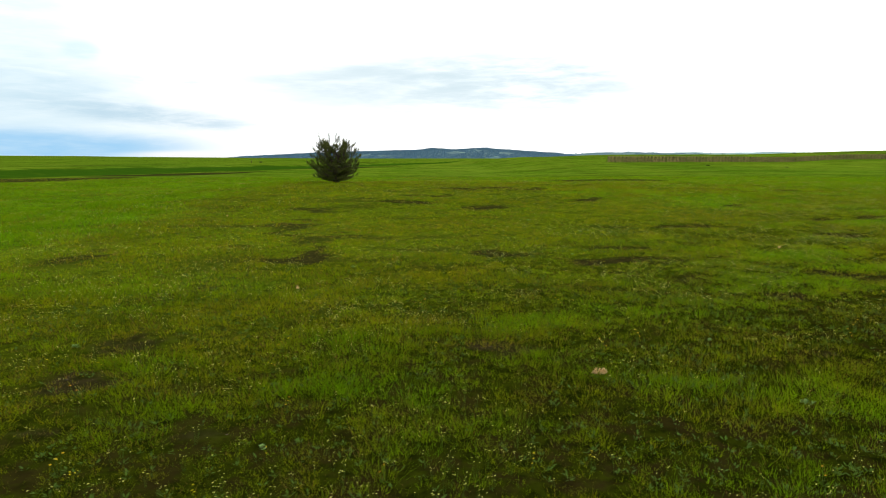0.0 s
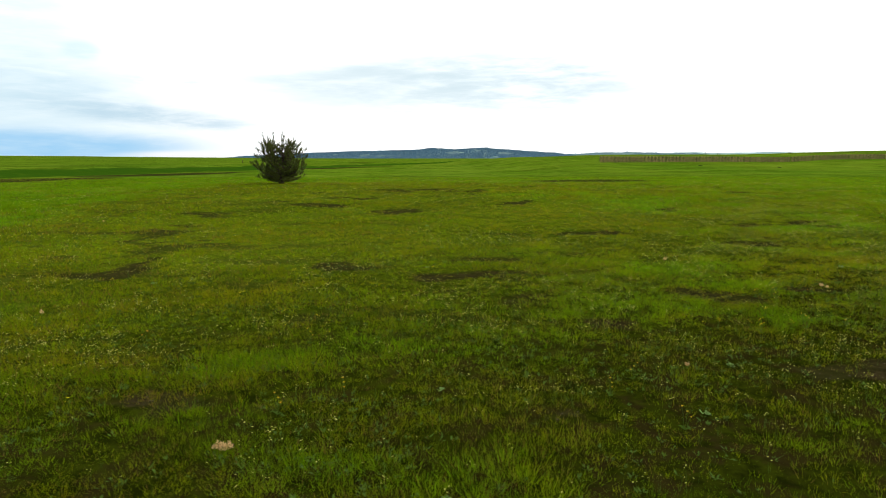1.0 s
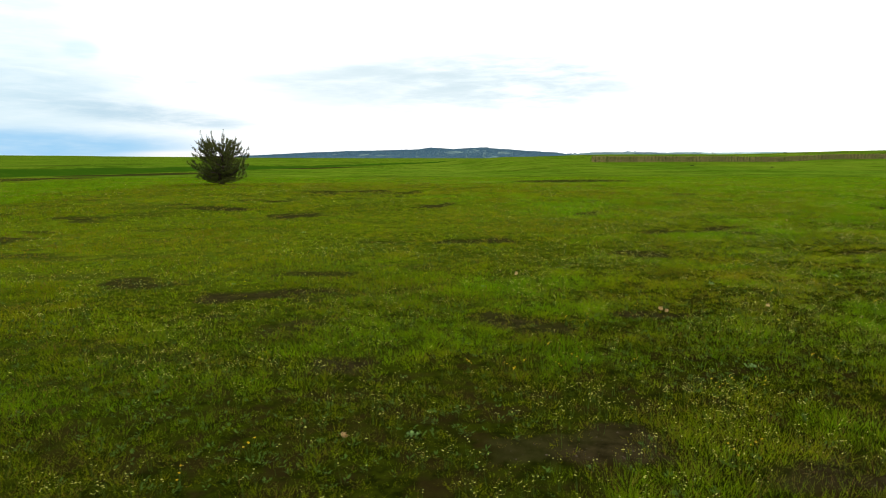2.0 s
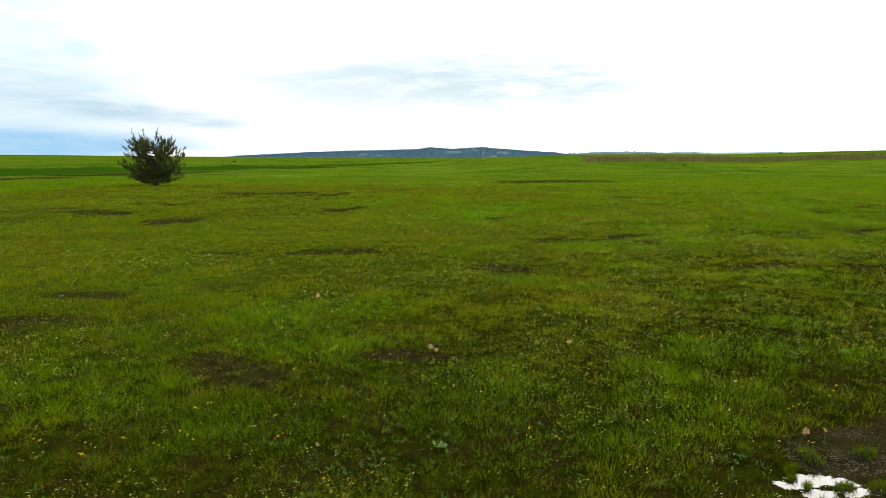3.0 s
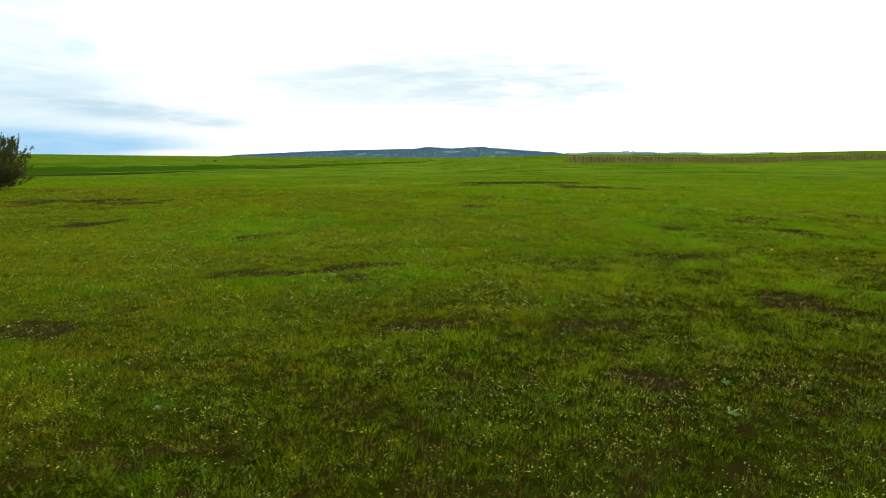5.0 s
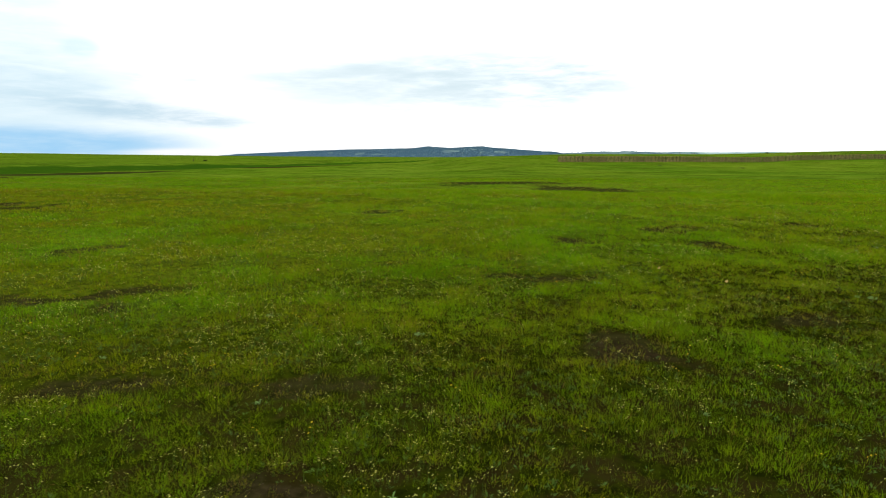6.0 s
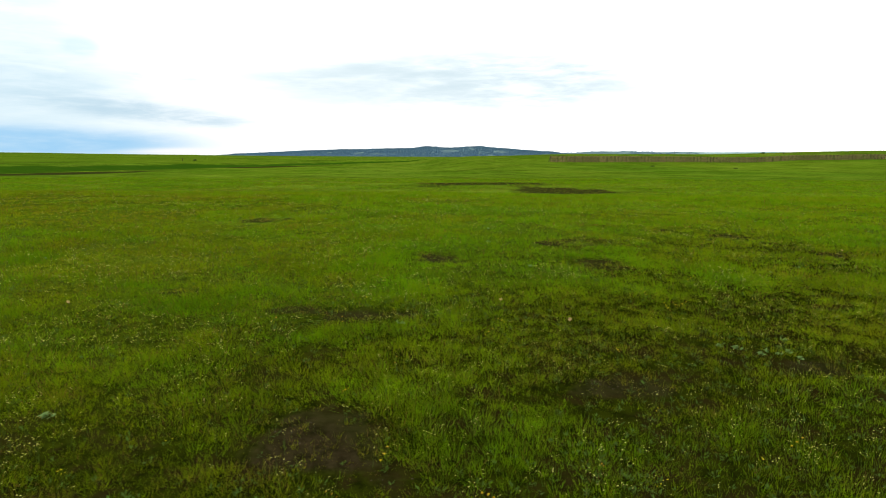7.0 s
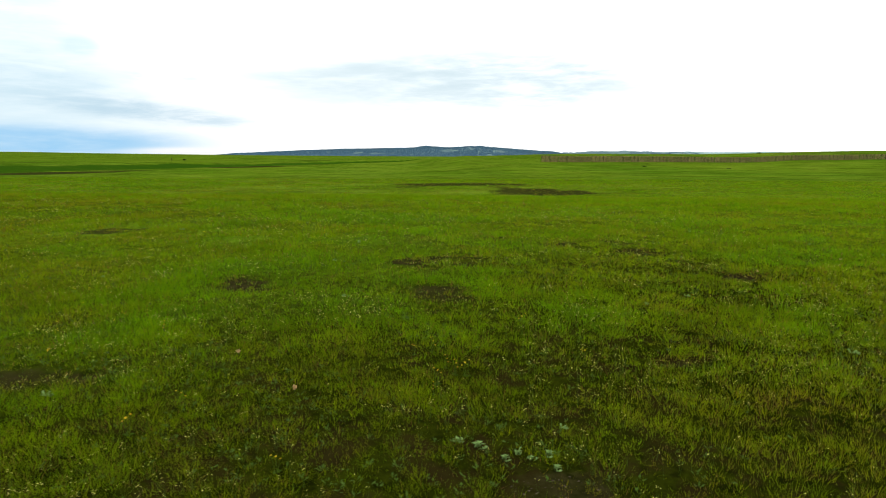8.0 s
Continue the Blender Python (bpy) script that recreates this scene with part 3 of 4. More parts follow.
# ---- pine ----
def pine(x, y):
    r = random.Random(5)
    tree = holder("pine_tree", x, y)
    base = Shape()
    stems = []
    for k in range(6):
        a = k * 1.05 + r.uniform(-0.3, 0.3)
        out, high = (0.25, 3.5) if k == 0 else (r.uniform(0.5, 1.1), r.uniform(2.3, 3.6))
        pts = [(0.12 * math.cos(a), 0.12 * math.sin(a), -0.1)]
        for s in (0.2, 0.4, 0.6, 0.8, 1.0):
            q = out * s ** 0.8
            pts.append((math.cos(a) * q + r.uniform(-0.05, 0.05), math.sin(a) * q + r.uniform(-0.05, 0.05), high * s))
        stems.append(pts)
    base.tube(stems[0], [0.17, 0.13, 0.09, 0.06, 0.035, 0.015], 8)
    base.tube([(0, 0, -0.1), (0, 0, 0.25), (0.02, 0, 0.5)], [0.30, 0.24, 0.13], 10)
    part("trunk", base.mesh("trunk", MAT_BARK, True), tree, "dark rough trunk forking near the ground")
    for pts in stems[1:]:
        part("limb", Shape().tube(pts, [0.10, 0.08, 0.06, 0.04, 0.025, 0.01], 6).mesh("limb", MAT_BARK, True), tree)
    tips, ways = [], []

    def shoots(q0, q1, way, number, first):
        for m_ in range(number):
            w_ = first + (1 - first) * (m_ + r.random()) / number
            tips.append(q0.lerp(q1, w_) + Vector((r.uniform(-.05, .05), r.uniform(-.05, .05), r.uniform(-.04, .04))))
            ways.append((way * 0.7 + Vector((r.uniform(-.4, .4), r.uniform(-.4, .4), r.uniform(0.3, 1.1)))).normalized())

    boughs = []
    for k in range(112):
        # reach by height: a drooping skirt, a wide middle, a ragged top
        zt = 0.30 + 3.35 * ((k + r.random()) / 112) ** 1.05
        full = float(np.interp(zt, [0.3, 0.6, 1.0, 1.6, 2.4, 3.1, 3.7], [1.5, 2.15, 2.05, 2.3, 2.35, 1.95, 1.5]))
        boughs.append((zt, full * (r.uniform(0.78, 1.08) if r.random() < 0.6 else r.uniform(0.25, 0.75)), k * 2.399 + r.uniform(-0.4, 0.4)))
    for k in range(13):
        boughs.append((r.uniform(0.2, 0.8), r.uniform(0.7, 2.0), k * 0.483 + r.uniform(-0.2, 0.2)))
    for zt, reach, a in boughs:
        st = r.choice(stems)
        s_ = min(0.92, max(0.06, (zt - (r.uniform(0.3, 0.9) if zt > 1.1 else r.uniform(-0.25, 0.1))) / st[-1][2]))
        i = min(4, int(s_ * 5))
        p0 = Vector(st[i]).lerp(Vector(st[i + 1]), s_ * 5 - i)
        p3 = Vector((reach * math.cos(a), reach * math.sin(a), zt))
        sag = Vector((0, 0, -0.10 * reach))
        curve = [p0, p0.lerp(p3, 0.25) + sag * 0.5, p0.lerp(p3, 0.5) + sag, p0.lerp(p3, 0.8) + sag * 0.7, p3]
        part("branch", Shape().tube([tuple(p) for p in curve], [0.045, 0.036, 0.026, 0.017, 0.008], 5).mesh("branch", MAT_BARK, True), tree)
        for j in range(7):
            u = 0.30 + 0.70 * (j + r.random()) / 7
            i = min(3, int(u * 4))
            q0 = curve[i].lerp(curve[i + 1], u * 4 - i)
            b_ = a + r.uniform(-1.2, 1.2)
            up = r.uniform(0.2, 0.8) if zt < 1.0 else r.uniform(0.5, 1.5) + 0.3 * zt / 4
            way = Vector((math.cos(b_), math.sin(b_), up)).normalized()
            ln = r.uniform(0.26, 0.58)
            q1 = q0 + way * ln
            part("twig", Shape().tube([tuple(q0), tuple(q0.lerp(q1, 0.5)), tuple(q1)], [0.012, 0.009, 0.005], 3).mesh("twig", MAT_BARK), tree)
            shoots(q0, q1, way, 6, 0.35)
    # upright leading shoots that stand clear of the crown
    for k in range(34):
        a, q = r.uniform(0, 6.283), 1.75 * math.sqrt(r.random())
        foot = Vector((q * math.cos(a), q * math.sin(a), r.uniform(3.2, 3.75) - 0.32 * q * q + 0.2 * q))
        way = Vector((0.25 * math.cos(a) + r.uniform(-.15, .15), 0.25 * math.sin(a) + r.uniform(-.15, .15), 1)).normalized()
        top_ = foot + way * r.choice((0.35, 0.5, 0.6, 0.95))
        part("leader", Shape().tube([tuple(foot), tuple(foot.lerp(top_, 0.5)), tuple(top_)], [0.022, 0.014, 0.006], 4).mesh("leader", MAT_BARK), tree)
        shoots(foot, top_, way, 9, 0.1)
    # needles: brushes along short shoots
    g = np.random.RandomState(2)
    P, W = np.array(tips), np.array(ways)
    n = 22
    length = g.uniform(0.10, 0.30, len(P))
    along = g.rand(len(P), n)
    o = P[:, None, :] + W[:, None, :] * (along * length[:, None])[:, :, None]
    d = g.normal(0, 1, (len(P), n, 3))
    d = d / np.linalg.norm(d, axis=2, keepdims=True) + W[:, None, :] * 1.1
    d = d / np.linalg.norm(d, axis=2, keepdims=True) * g.uniform(0.07, 0.13, (len(P), n, 1))
    s = np.cross(d, g.normal(0, 1, d.shape))
    s = s / np.linalg.norm(s, axis=2, keepdims=True) * 0.010
    v = np.stack([o - s, o + s, o + d], 2).reshape(-1, 3)
    part("crown", fast_mesh("crown", v, np.arange(len(v)).reshape(-1, 3), MAT_NEEDLE), tree, "dense dark green needle crown with upright shoots")
    return tagged(tree, "lone bushy dark green pine on the grassy knoll", "tree")


pine(-10.2, 57.2)


# ---- snow fence ----
def fence_panel(kind):
    panel = new("snow_fence_panel")
    length, high = 4.7, 3.2
    slat = Shape().box((0, -0.05, 0), (length, -0.05, 0), 0.03, 0.23).mesh("slat", MAT_WOOD)
    for k in range(9):
        part("slat", slat, panel, at=pose(0, -0.02 + 0.02 * k, 0.42 + 0.33 * k))
    truss = Shape().box((0, 0.0, -0.25), (0, 0.14, high), 0.15, 0.10).mesh("upright", MAT_POST)
    prop = Shape().box((0, 1.9, -0.25), (0, 0.22, 2.4), 0.10, 0.10).mesh("prop", MAT_POST)
    for xk in (0.25, 2.35, 4.45):
        part("upright", truss, panel, at=pose(xk, -0.14, 0))
        part("prop", prop, panel, at=pose(xk, 0.02, 0))
    for bay in range(2):
        xa, xb = 0.25 + 2.1 * bay, 2.35 + 2.1 * bay
        low, top = (0.35, 3.0) if (kind + bay) % 2 else (3.0, 0.35)
        part("cross_brace", Shape().box((xa, -0.23, low), (xb, -0.11, top), 0.03, 0.16).mesh("cross_brace", MAT_BRACE), panel)
        if kind == 2:
            part("cross_brace", Shape().box((xa, -0.27, top), (xb, -0.15, low), 0.03, 0.16).mesh("cross_brace", MAT_BRACE), panel)
    return tagged(panel, "tall weathered wooden snow fence panel on grass", "fence", "snow fence panels")


sorts = [fence_panel(0), fence_panel(1), fence_panel(2)]
rf = random.Random(8)
x = 84.0
for k in range(57):
    slope = float(fence_y(x + 1) - fence_y(x))
    nx = x + 4.9 / math.hypot(1, slope)
    za, zb = (float(land(q, fence_y(q))) for q in (x, nx))
    m = pose(x, float(fence_y(x)), za - 0.05, 0, -math.degrees(math.atan2(zb - za, 4.9)), math.degrees(math.atan(slope)) + rf.uniform(-1, 1))
    x = nx
    if k > 2:
        copy_thing(rf.choice(sorts), m)
    else:
        sorts[k].matrix_basis = m


# ---- small things on the far slopes ----
def lone_post(x, y, high):
    post = tagged(holder("marker_post", x, y), "dark wooden post standing in the grass", "post", "marker posts")
    part("shaft", Shape().tube([(0, 0, -0.3), (0.02, 0, high * 0.5), (0.0, 0.01, high)], [0.17, 0.16, 0.14], 8).mesh("shaft", MAT_POST, True), post)
    part("cap", Shape().tube([(0.0, 0.01, high), (0.0, 0.01, high + 0.08)], [0.15, 0.06], 8).mesh("cap", MAT_POST), post)
    return post


for x, y, high in ((191.9, 435.0, 2.1), (201.5, 437.0, 1.5), (205.0, 441.0, 1.2), (268.0, 437.0, 1.4), (-114.0, 360.0, 1.5)):
    lone_post(x, y, high)


def low_shrub(x, y, wide, high, seed):
    shrub = tagged(holder("low_shrub", x, y), "small dark green shrub on the grass slope", "shrub", "low shrubs")
    g = np.random.RandomState(seed)
    wood = Shape()
    for k in range(7):
        a, q = g.rand() * 6.28, wide * 0.4 * g.rand()
        wood.tube([(0, 0, -0.05), (q * 0.5 * math.cos(a), q * 0.5 * math.sin(a), high * 0.5), (q * math.cos(a), q * math.sin(a), high * 0.8)], [0.03, 0.02, 0.01], 4)
    part("stem", wood.mesh("stem", MAT_BARK), shrub)
    k = 900
    d = g.normal(0, 1, (k, 3))
    d /= np.linalg.norm(d, axis=1, keepdims=True)
    c = d * g.uniform(0.55, 1.0, (k, 1)) * [wide / 2, wide / 2 * 0.7, high * 0.5] + [0, 0, high * 0.5]
    u, v = g.normal(0, 0.07, (k, 3)), g.normal(0, 0.07, (k, 3))
    part("foliage", fast_mesh("foliage", np.stack([c - u, c + u, c + v], 1).reshape(-1, 3), np.arange(3 * k).reshape(-1, 3), MAT_SHRUB), shrub)
    return shrub


for i, (x, y, wd, hg) in enumerate(((125.0, 285.0, 2.2, 0.26), (161.0, 283.0, 2.0, 0.24), (262.0, 452.0, 3.2, 1.0), (-112.0, 372.0, 2.4, 0.7))):
    low_shrub(x, y, wd, hg, 40 + i)


# ---- puddle and gravel ----
def pool(x, y, rx, ry, seed):
    g = np.random.RandomState(seed)
    k = 72
    a = np.arange(k) * 2 * math.pi / k
    q = 1 + 0.25 * np.sin(2 * a + 1) + 0.2 * np.sin(3 * a + 2) + 0.18 * np.sin(5 * a) + 0.16 * g.normal(0, 1, k)
    z = float(land(x, y)) + 0.014
    v = [(x, y, z)] + [(x + rx * q[i] * math.cos(a[i]), y + ry * q[i] * math.sin(a[i]), z) for i in range(k)]
    f = [(0, 1 + i, 1 + (i + 1) % k) for i in range(k)]
    return tagged(part("water", fast_mesh("water", v, f, MAT_WATER)), "shallow rain puddle on bare gravel reflecting white sky", "puddle", kind="structure")


pool(17.55, 12.36, 0.50, 0.13, 1)
pool(17.13, 12.26, 0.24, 0.08, 6)
pool(17.37, 12.13, 0.13, 0.12, 9)
pool(17.84, 12.16, 0.22, 0.07, 4)


def sod_clump(x, y, wide, deep, high, seed):
    g = np.random.RandomState(seed)
    clump = tagged(holder("sod_clump", x, y, g.uniform(0, 90)), "small clump of dark sod and grass on wet gravel", "sod", "sod clumps")
    rings, k = 5, 14
    v, f = [(0, 0, high)], []
    for i in range(1, rings + 1):
        u = i / rings
        for j in range(k):
            t = 2 * math.pi * j / k
            q = u * (1 + 0.18 * math.sin(2 * t + seed) + 0.10 * g.normal())
            v.append((wide * q * math.cos(t), deep * q * math.sin(t), high * (1 - u ** 2.2) - 0.02 * u + 0.006 * g.normal()))
    for j in range(k):
        f.append((0, 1 + j, 1 + (j + 1) % k))
        for i in range(rings - 1):
            a, b = 1 + i * k + j, 1 + i * k + (j + 1) % k
            f.append((a, a + k, b + k, b))
    part("soil", Shape().put(v, f).mesh("soil", MAT_SOD, True), clump)
    n = 260
    t, q = g.rand(n) * 6.28, np.sqrt(g.rand(n)) * 0.9
    o = np.stack([wide * q * np.cos(t), deep * q * np.sin(t), high * (1 - q ** 2.2) - 0.015], 1)
    la, tl = g.rand(n) * 6.28, g.uniform(0.03, 0.085, n)
    tip_ = o + np.stack([np.cos(la) * tl * 0.6, np.sin(la) * tl * 0.6, tl], 1)
    sd_ = np.stack([np.sin(la), -np.cos(la), np.zeros(n)], 1) * 0.0035
    me = fast_mesh("grass_tuft", np.stack([o - sd_, o + sd_, tip_], 1).reshape(-1, 3), np.arange(3 * n).reshape(-1, 3), MAT_GRASS,
                   [("tone", np.repeat(0.3 + 0.4 * g.rand(n), 3)), ("odd", np.repeat(g.rand(n) * 0.35, 3))])
    part("grass_tuft", me, clump)
    return clump


for i, q in enumerate(((17.66, 12.74, 0.20, 0.11, 0.07), (18.25, 12.77, 0.19, 0.11, 0.08), (17.70, 12.24, 0.13, 0.07, 0.05), (17.34, 12.25, 0.06, 0.04, 0.03),
                       (18.02, 12.22, 0.16, 0.08, 0.05), (17.27, 12.40, 0.07, 0.05, 0.03), (17.35, 12.55, 0.12, 0.05, 0.03), (17.05, 12.9, 0.14, 0.07, 0.04))):
    sod_clump(*q, 70 + i)


def gravel(number):
    g = np.random.RandomState(21)
    sp = np.array([BARE[i] for i in np.where(g.rand(number) < 0.7, g.randint(0, 3, number), g.randint(0, len(BARE), number))])
    x, y = sp[:, 0] + g.normal(0, 0.55, number) * sp[:, 2], sp[:, 1] + g.normal(0, 0.55, number) * sp[:, 3]
    ok = (bareness(x, y) > 0.4) & (np.hypot((x - 17.55) / 0.5, (y - 12.32) / 0.15) > 1)
    x, y = x[ok], y[ok]
    k = len(x)
    r = 0.004 + 0.013 * g.rand(k) ** 3
    base = np.array([(1, 0, 0), (0.4, 0.9, 0), (-0.7, 0.7, 0), (-0.95, -0.3, 0), (0.1, -1, 0), (0.1, 0.1, 0.4)])
    t = g.rand(k) * 6.28
    c, q = np.cos(t)[:, None], np.sin(t)[:, None]
    bx_, by_ = base[None, :, 0] * (0.7 + 0.6 * g.rand(k, 6)), base[None, :, 1] * (0.7 + 0.6 * g.rand(k, 6))
    v = np.stack([x[:, None] + r[:, None] * (bx_ * c - by_ * q), y[:, None] + r[:, None] * (bx_ * q + by_ * c), land(x, y)[:, None] - 0.002 + r[:, None] * base[None, :, 2]], 2)
    o = np.arange(k)[:, None] * 6
    f = np.concatenate([o + [i, (i + 1) % 5, 5] for i in range(5)], 0)
    return tagged(part("gravel", fast_mesh("gravel", v.reshape(-1, 3), f, MAT_STONE)), "loose pale brown gravel on bare soil", "gravel", kind="stuff")


gravel(20000)


# ---- flowers too many to count ----
def scatter(number, seed, keep):
    """Places within the camera's view along its flight, thicker near it."""
    g = np.random.RandomState(seed)
    x, y = g.uniform(-30, 75, number * 16), g.uniform(4, 60, number * 16)
    d = view_depth(x, y)
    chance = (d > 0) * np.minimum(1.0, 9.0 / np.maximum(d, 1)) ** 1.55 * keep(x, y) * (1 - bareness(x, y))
    ok = g.rand(len(x)) < chance
    return x[ok][:number], y[ok][:number], d[ok][:number], g


def flower_field(name, number, seed, keep, heads, radius, high, spread_, mat, label):
    x, y, d, g = scatter(number, seed, keep)
    k = len(x)
    n = g.randint(heads[0], heads[1] + 1, k)
    px, py, pd = (np.repeat(q, n) for q in (x, y, d))
    t, r = g.rand(len(px)) * 6.28, spread_ * np.sqrt(g.rand(len(px)))
    hx, hy = px + r * np.cos(t), py + r * np.sin(t)
    hz = land(px, py) + high * (0.6 + 0.7 * np.repeat(g.rand(k), n)) + g.uniform(-0.03, 0.03, len(px))
    rad = (radius + 0.00010 * np.minimum(pd, 22.0)) * g.uniform(0.6, 1.25, len(px))
    ang = np.arange(3) * 2 * math.pi / 3
    tilt = g.uniform(-0.5, 0.5, (len(px), 2))
    ring = np.stack([hx[:, None] + rad[:, None] * np.cos(ang), hy[:, None] + rad[:, None] * np.sin(ang),
                     hz[:, None] + rad[:, None] * (tilt[:, :1] * np.cos(ang) + tilt[:, 1:] * np.sin(ang))], 2)
    v = np.concatenate([ring, np.stack([hx, hy, hz + rad * 0.9], 1)[:, None]], 1)
    o = np.arange(len(px))[:, None] * 4
    f = np.concatenate([o + [i, (i + 1) % 3, 3] for i in range(3)], 0)
    tagged(part(name, fast_mesh(name, v.reshape(-1, 3), f, mat)), label, "flowers", kind="stuff")
    # stalks
    w = 0.0014 + 0.0001 * pd
    b0 = np.stack([px + 0.3 * (hx - px), py + 0.3 * (hy - py), land(px, py) - 0.01], 1)
    top = np.stack([hx, hy, hz], 1)
    sd = np.stack([w, np.zeros_like(w), np.zeros_like(w)], 1)
    return b0, top, sd


def white_keep(x, y):
    return (0.12 + 0.88 * ss(0.40, 0.64, fbm(x, y, 1.6, 3, 2))) * (0.45 + 0.65 * ss(0.36, 0.60, fbm(x, y, 14, 2, 0))) * ss(75, 30, x) * (1 - 0.6 * oval(x, y, 36, 28, 9, 5))


def yellow_keep(x, y):
    return ss(0.50, 0.70, fbm(x, y, 1.6, 3, 1)) * (0.10 + 0.9 * brow(x, y) * ss(38, 26, y) + 0.35 * ss(0.5, 0.65, fbm(x, y, 8, 2, 3)))


stalks = [flower_field("cream_wildflowers", 21000, 31, white_keep, (1, 4), 0.0064, 0.17, 0.055, MAT_WHITE, "tiny cream-white wildflower clusters scattered in the grass"),
          flower_field("yellow_wildflowers", 1500, 32, yellow_keep, (1, 5), 0.009, 0.17, 0.05, MAT_YELLOW, "small yellow wildflowers scattered through the grass")]
b0, top, sd = (np.concatenate(q) for q in zip(*stalks))
v = np.stack([b0 - sd, b0 + sd, top], 1).reshape(-1, 3)
tagged(part("flower_stalks", fast_mesh("flower_stalks", v, np.arange(len(v)).reshape(-1, 3), MAT_STEM)), "thin green stalks of the small wildflowers", "flowers", kind="stuff")


def herb_field(number):
    """Low broad-leaved herbs between the tufts."""
    x, y, d, g = scatter(number, 33, lambda x, y: 0.15 + 0.85 * ss(0.45, 0.65, fbm(x, y, 1.8, 3, 3)))
    k, n = len(x), 6
    t = g.rand(k, n) * 6.28
    ln = g.uniform(0.02, 0.055, (k, n)) * (1 + 0.01 * d[:, None])
    up = g.uniform(0.25, 0.9, (k, n))
    z = land(x, y)
    o = np.stack([x[:, None] + 0.3 * ln * np.cos(t), y[:, None] + 0.3 * ln * np.sin(t), z[:, None] + 0.02 + 0.04 * g.rand(k, n)], 2)
    w = np.stack([np.cos(t), np.sin(t), up], 2) * ln[:, :, None]
    s_ = np.stack([-np.sin(t), np.cos(t), np.zeros_like(t)], 2) * (ln * 0.22)[:, :, None]
    v = np.stack([o, o + w * 0.5 + s_, o + w, o + w * 0.5 - s_], 2).reshape(-1, 3)
    tagged(part("meadow_herbs", fast_mesh("meadow_herbs", v, np.arange(len(v)).reshape(-1, 4), MAT_LEAF)), "low broad-leaved green herbs among the grass", "herbs", kind="stuff")


herb_field(13000)


# ---- flowers and plants that can be told apart ----
def petal_ring(shape, z, rad, petals, lift):
    for k in range(petals):
        a = 2 * math.pi * k / petals
        c, q = math.cos(a), math.sin(a)
        p = lambda r, w, h: (r * c - w * q, r * q + w * c, z + h)
        shape.put([p(0.15 * rad, 0, 0), p(0.65 * rad, 0.3 * rad, lift * 0.6), p(rad, 0, lift), p(0.65 * rad, -0.3 * rad, lift * 0.6)], [(0, 1, 2, 3)])


def tall_flower(name, petal_mat, label, seed, heads):
    g = random.Random(seed)
    plant = tagged(new(name), label, "flower", name + " plants")
    for h in range(heads):
        a, q, high = g.uniform(0, 6.28), g.uniform(0.01, 0.06), g.uniform(0.13, 0.24)
        px, py = q * math.cos(a), q * math.sin(a)
        part("stem", Shape().tube([(px * 0.2, py * 0.2, -0.03), (px * 0.6, py * 0.6, high * 0.6), (px, py, high)], [0.003, 0.0025, 0.002], 4).mesh("stem", MAT_STEM), plant)
        bloom = Shape()
        rad = g.uniform(0.010, 0.017)
        petal_ring(bloom, 0, rad, 8, 0.004)
        petal_ring(bloom, 0.003, rad * 0.7, 6, 0.008)
        head = part("flower_head", bloom.mesh("flower_head", petal_mat), plant, at=pose(px, py, high, g.uniform(-30, 30), g.uniform(-30, 30), 0))
        part("flower_centre", Shape().tube([(0, 0, 0), (0, 0, 0.006), (0, 0, 0.010)], [0.006, 0.006, 0.002], 7).mesh("flower_centre", MAT_ORANGE), head)
    for k in range(4):
        a, ln = k * 1.6 + g.uniform(-0.4, 0.4), g.uniform(0.04, 0.08)
        c, q = math.cos(a), math.sin(a)
        leaf = Shape().put([(0, 0, 0), (ln * 0.5 * c - 0.01 * q, ln * 0.5 * q + 0.01 * c, 0.03), (ln * c, ln * q, 0.025), (ln * 0.5 * c + 0.01 * q, ln * 0.5 * q - 0.01 * c, 0.03)], [(0, 1, 2, 3)])
        part("leaf", leaf.mesh("leaf", MAT_LEAF), plant)
    return plant


def sage_rosette(seed):
    g = random.Random(seed)
    plant = tagged(new("silvery_herb"), "low silvery green leafy herb beside bare soil", "herb", "silvery herbs")
    for k in range(26):
        a, ln, up = k * 2.4 + g.uniform(-0.5, 0.5), g.uniform(0.035, 0.085), g.uniform(0.3, 1.9)
        leaf = Shape()
        n = 5
        left, right = [], []
        for i in range(n + 1):
            u = i / n
            w = ln * 0.30 * math.sin(math.pi * (0.08 + 0.88 * u)) * (1.25 if i % 2 else 0.8)
            z = ln * up * (u - 0.45 * u * u) + 0.015
            left.append((ln * u, w, z + 0.25 * w)), right.append((ln * u, -w, z + 0.25 * w))
        mids = [(ln * i / n, 0, ln * up * (i / n - 0.45 * (i / n) ** 2) + 0.012) for i in range(n + 1)]
        verts = left + mids + right
        faces = []
        for i in range(n):
            faces += [(i, n + 1 + i, n + 2 + i, i + 1), (n + 1 + i, 2 * n + 2 + i, 2 * n + 3 + i, n + 2 + i)]
        leaf.put(verts, faces)
        part("leaf", leaf.mesh("leaf", MAT_SAGE, True), plant, at=pose(g.gauss(0, 0.035), g.gauss(0, 0.035), g.uniform(0, 0.03), g.uniform(-25, 25), 0, math.degrees(a)))
    return plant


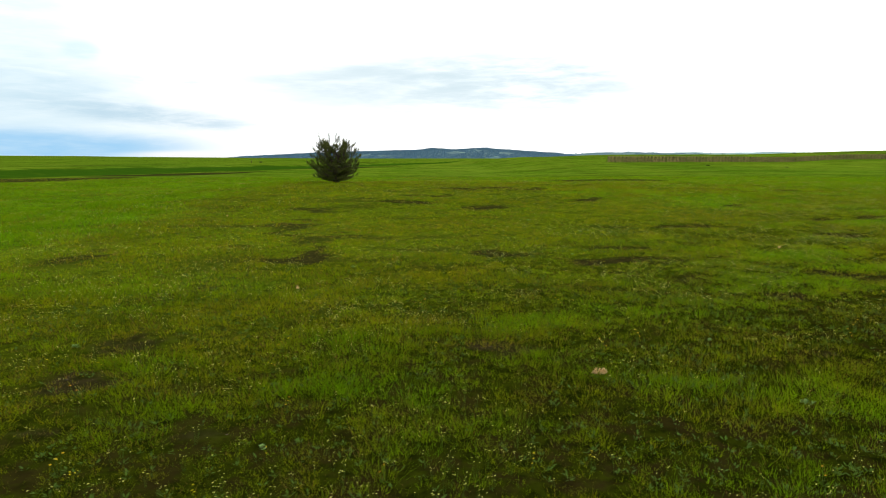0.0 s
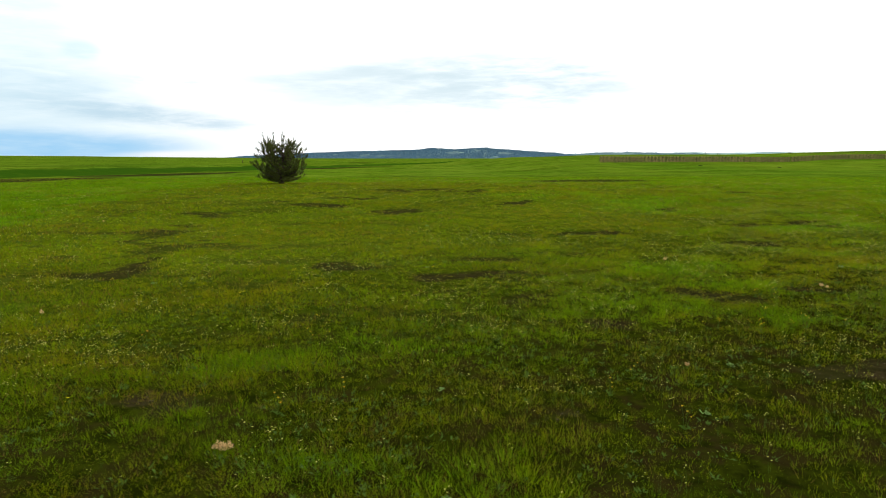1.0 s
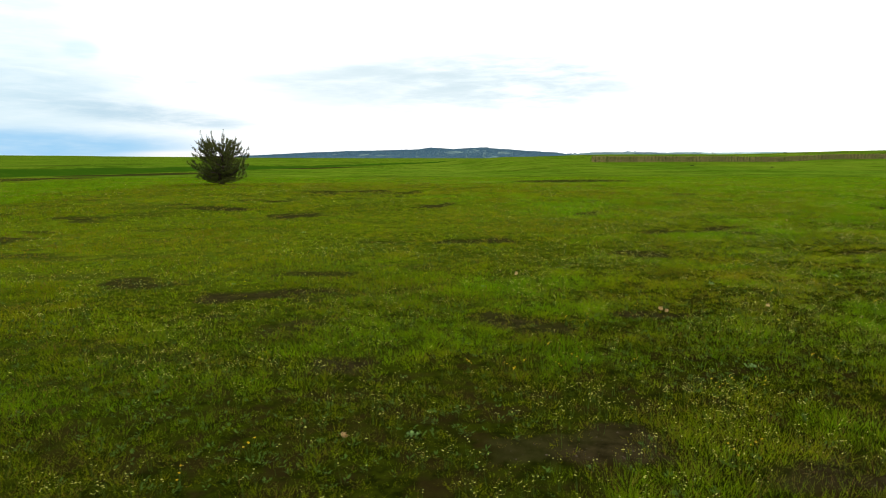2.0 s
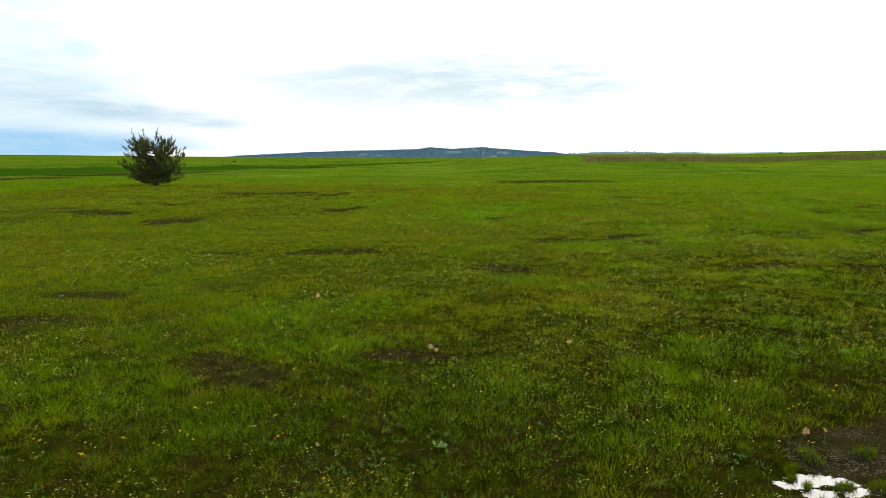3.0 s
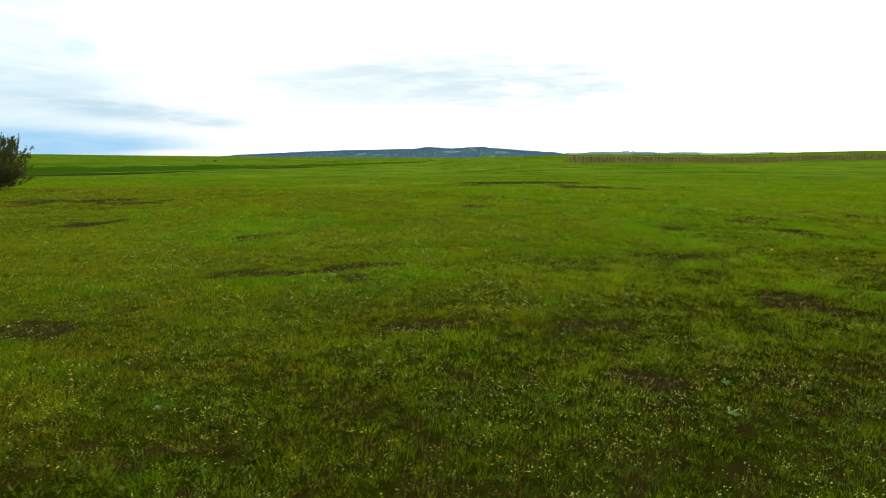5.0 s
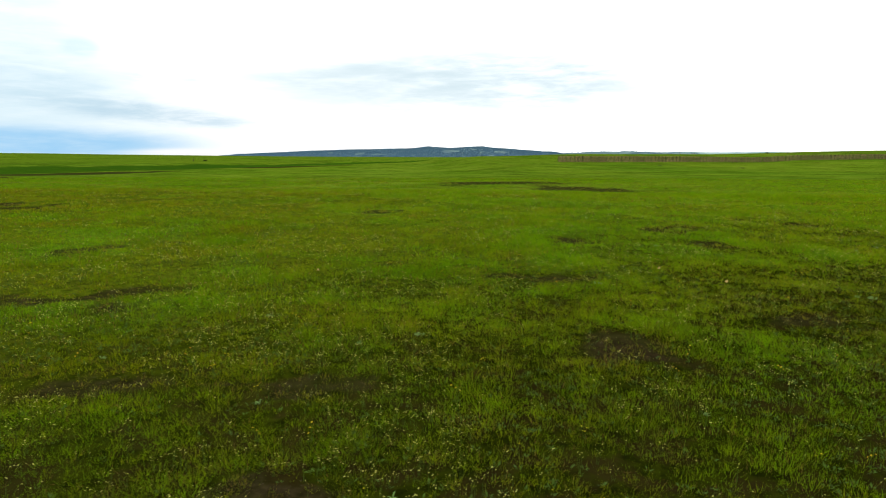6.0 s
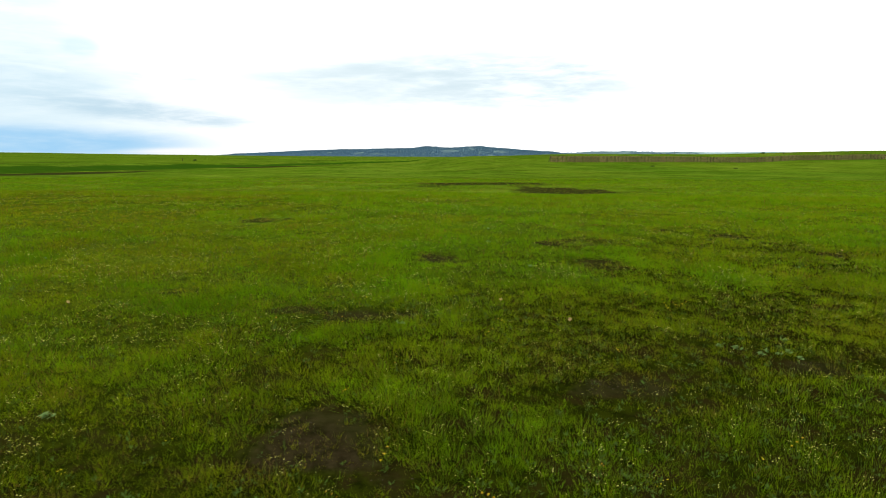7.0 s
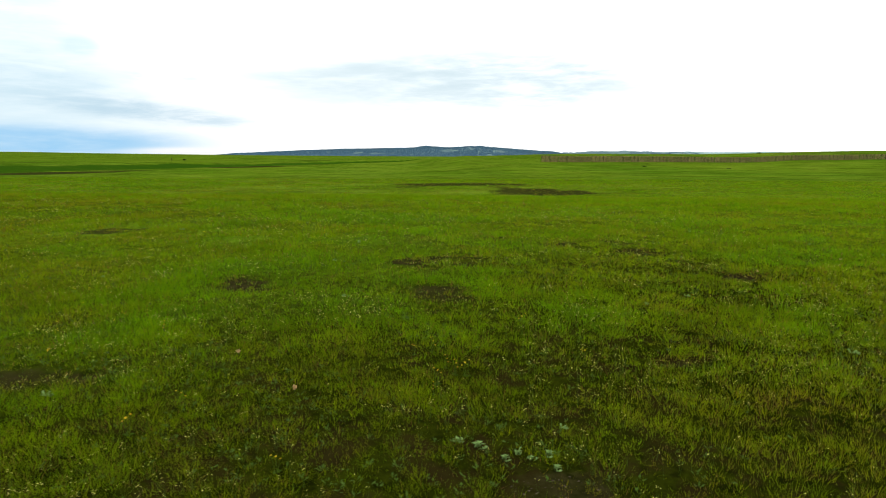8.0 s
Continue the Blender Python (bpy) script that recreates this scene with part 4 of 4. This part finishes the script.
def bract_plume(seed):
    g = random.Random(seed)
    plant = tagged(new("salmon_plume"), "pale salmon wildflower plume in the short grass", "flower", "salmon plumes")
    for k in range(6):
        a, q, high = g.uniform(0, 6.28), g.uniform(0.01, 0.05), g.uniform(0.09, 0.16)
        px, py = q * math.cos(a), q * math.sin(a)
        part("stem", Shape().tube([(px * 0.3, py * 0.3, -0.03), (px, py, high)], [0.003, 0.002], 4).mesh("stem", MAT_STEM), plant)
        spike = Shape()
        for j in range(14):
            b, u = g.uniform(0, 6.28), j / 14
            c, w = math.cos(b), math.sin(b)
            r = 0.026 * (1 - 0.5 * u)
            z = high * (0.55 + 0.45 * u)
            spike.put([(px, py, z), (px + r * c - 0.006 * w, py + r * w + 0.006 * c, z + 0.014), (px + 1.3 * r * c, py + 1.3 * r * w, z + 0.028), (px + r * c + 0.006 * w, py + r * w - 0.006 * c, z + 0.014)], [(0, 1, 2, 3)])
        part("flower_spike", spike.mesh("flower_spike", MAT_PINK), plant)
    return plant


def plant_out(first, places, seed, low=0.8, high=1.3):
    g = random.Random(seed)
    for i, (x, y) in enumerate(places):
        m = pose(x, y, float(land(x, y)), g.uniform(-5, 5), g.uniform(-5, 5), g.uniform(0, 360))
        ob = copy_thing(first, m) if i else first
        if not i:
            first.matrix_basis = m
        ob.scale = [g.uniform(low, high)] * 3


def around(places, number, spread_, seed):
    g = random.Random(seed)
    return [(x + g.gauss(0, spread_), y + g.gauss(0, spread_ * 0.7)) for x, y in places for _ in range(number)]


def sown(number, seed, keep=lambda x, y: np.ones_like(x)):
    x, y, d, g = scatter(number, seed, keep)
    return list(zip(x.tolist(), y.tolist()))


GOLD_BY_GRAVEL = [(18.02, 13.69), (18.00, 13.04)]
GOLD = [(11.85, 14.85), (10.44, 12.66), (13.28, 12.27), (10.2, 12.8), (36.9, 30.6), (37.2, 31.0), (14.6, 12.9), (22.6, 15.6), (18.6, 18.4)]
plant_out(tall_flower("yellow_flower", MAT_YELLOW, "bright yellow wildflower on a thin green stem", 1, 3), GOLD_BY_GRAVEL + around(GOLD, 3, 0.38, 3) + sown(85, 51), 61)
plant_out(tall_flower("orange_flower", MAT_ORANGE, "small orange wildflower on a thin green stem", 2, 2), sown(45, 52), 62)
SAGE = [(37.51, 27.99), (37.79, 27.97), (38.0, 28.06), (38.04, 27.79), (37.23, 28.26), (37.0, 28.37), (38.31, 28.69), (37.66, 28.08)]
plant_out(sage_rosette(3), SAGE + sown(60, 53), 63, 0.45, 0.85)
PLUME = [(2.25, 8.1), (2.17, 8.14), (2.31, 8.15), (13.62, 16.18), (13.7, 16.1), (33.53, 31.14), (17.89, 13.21), (15.9, 16.4)]
plant_out(bract_plume(4), PLUME + sown(9, 54), 64, 0.6, 0.95)
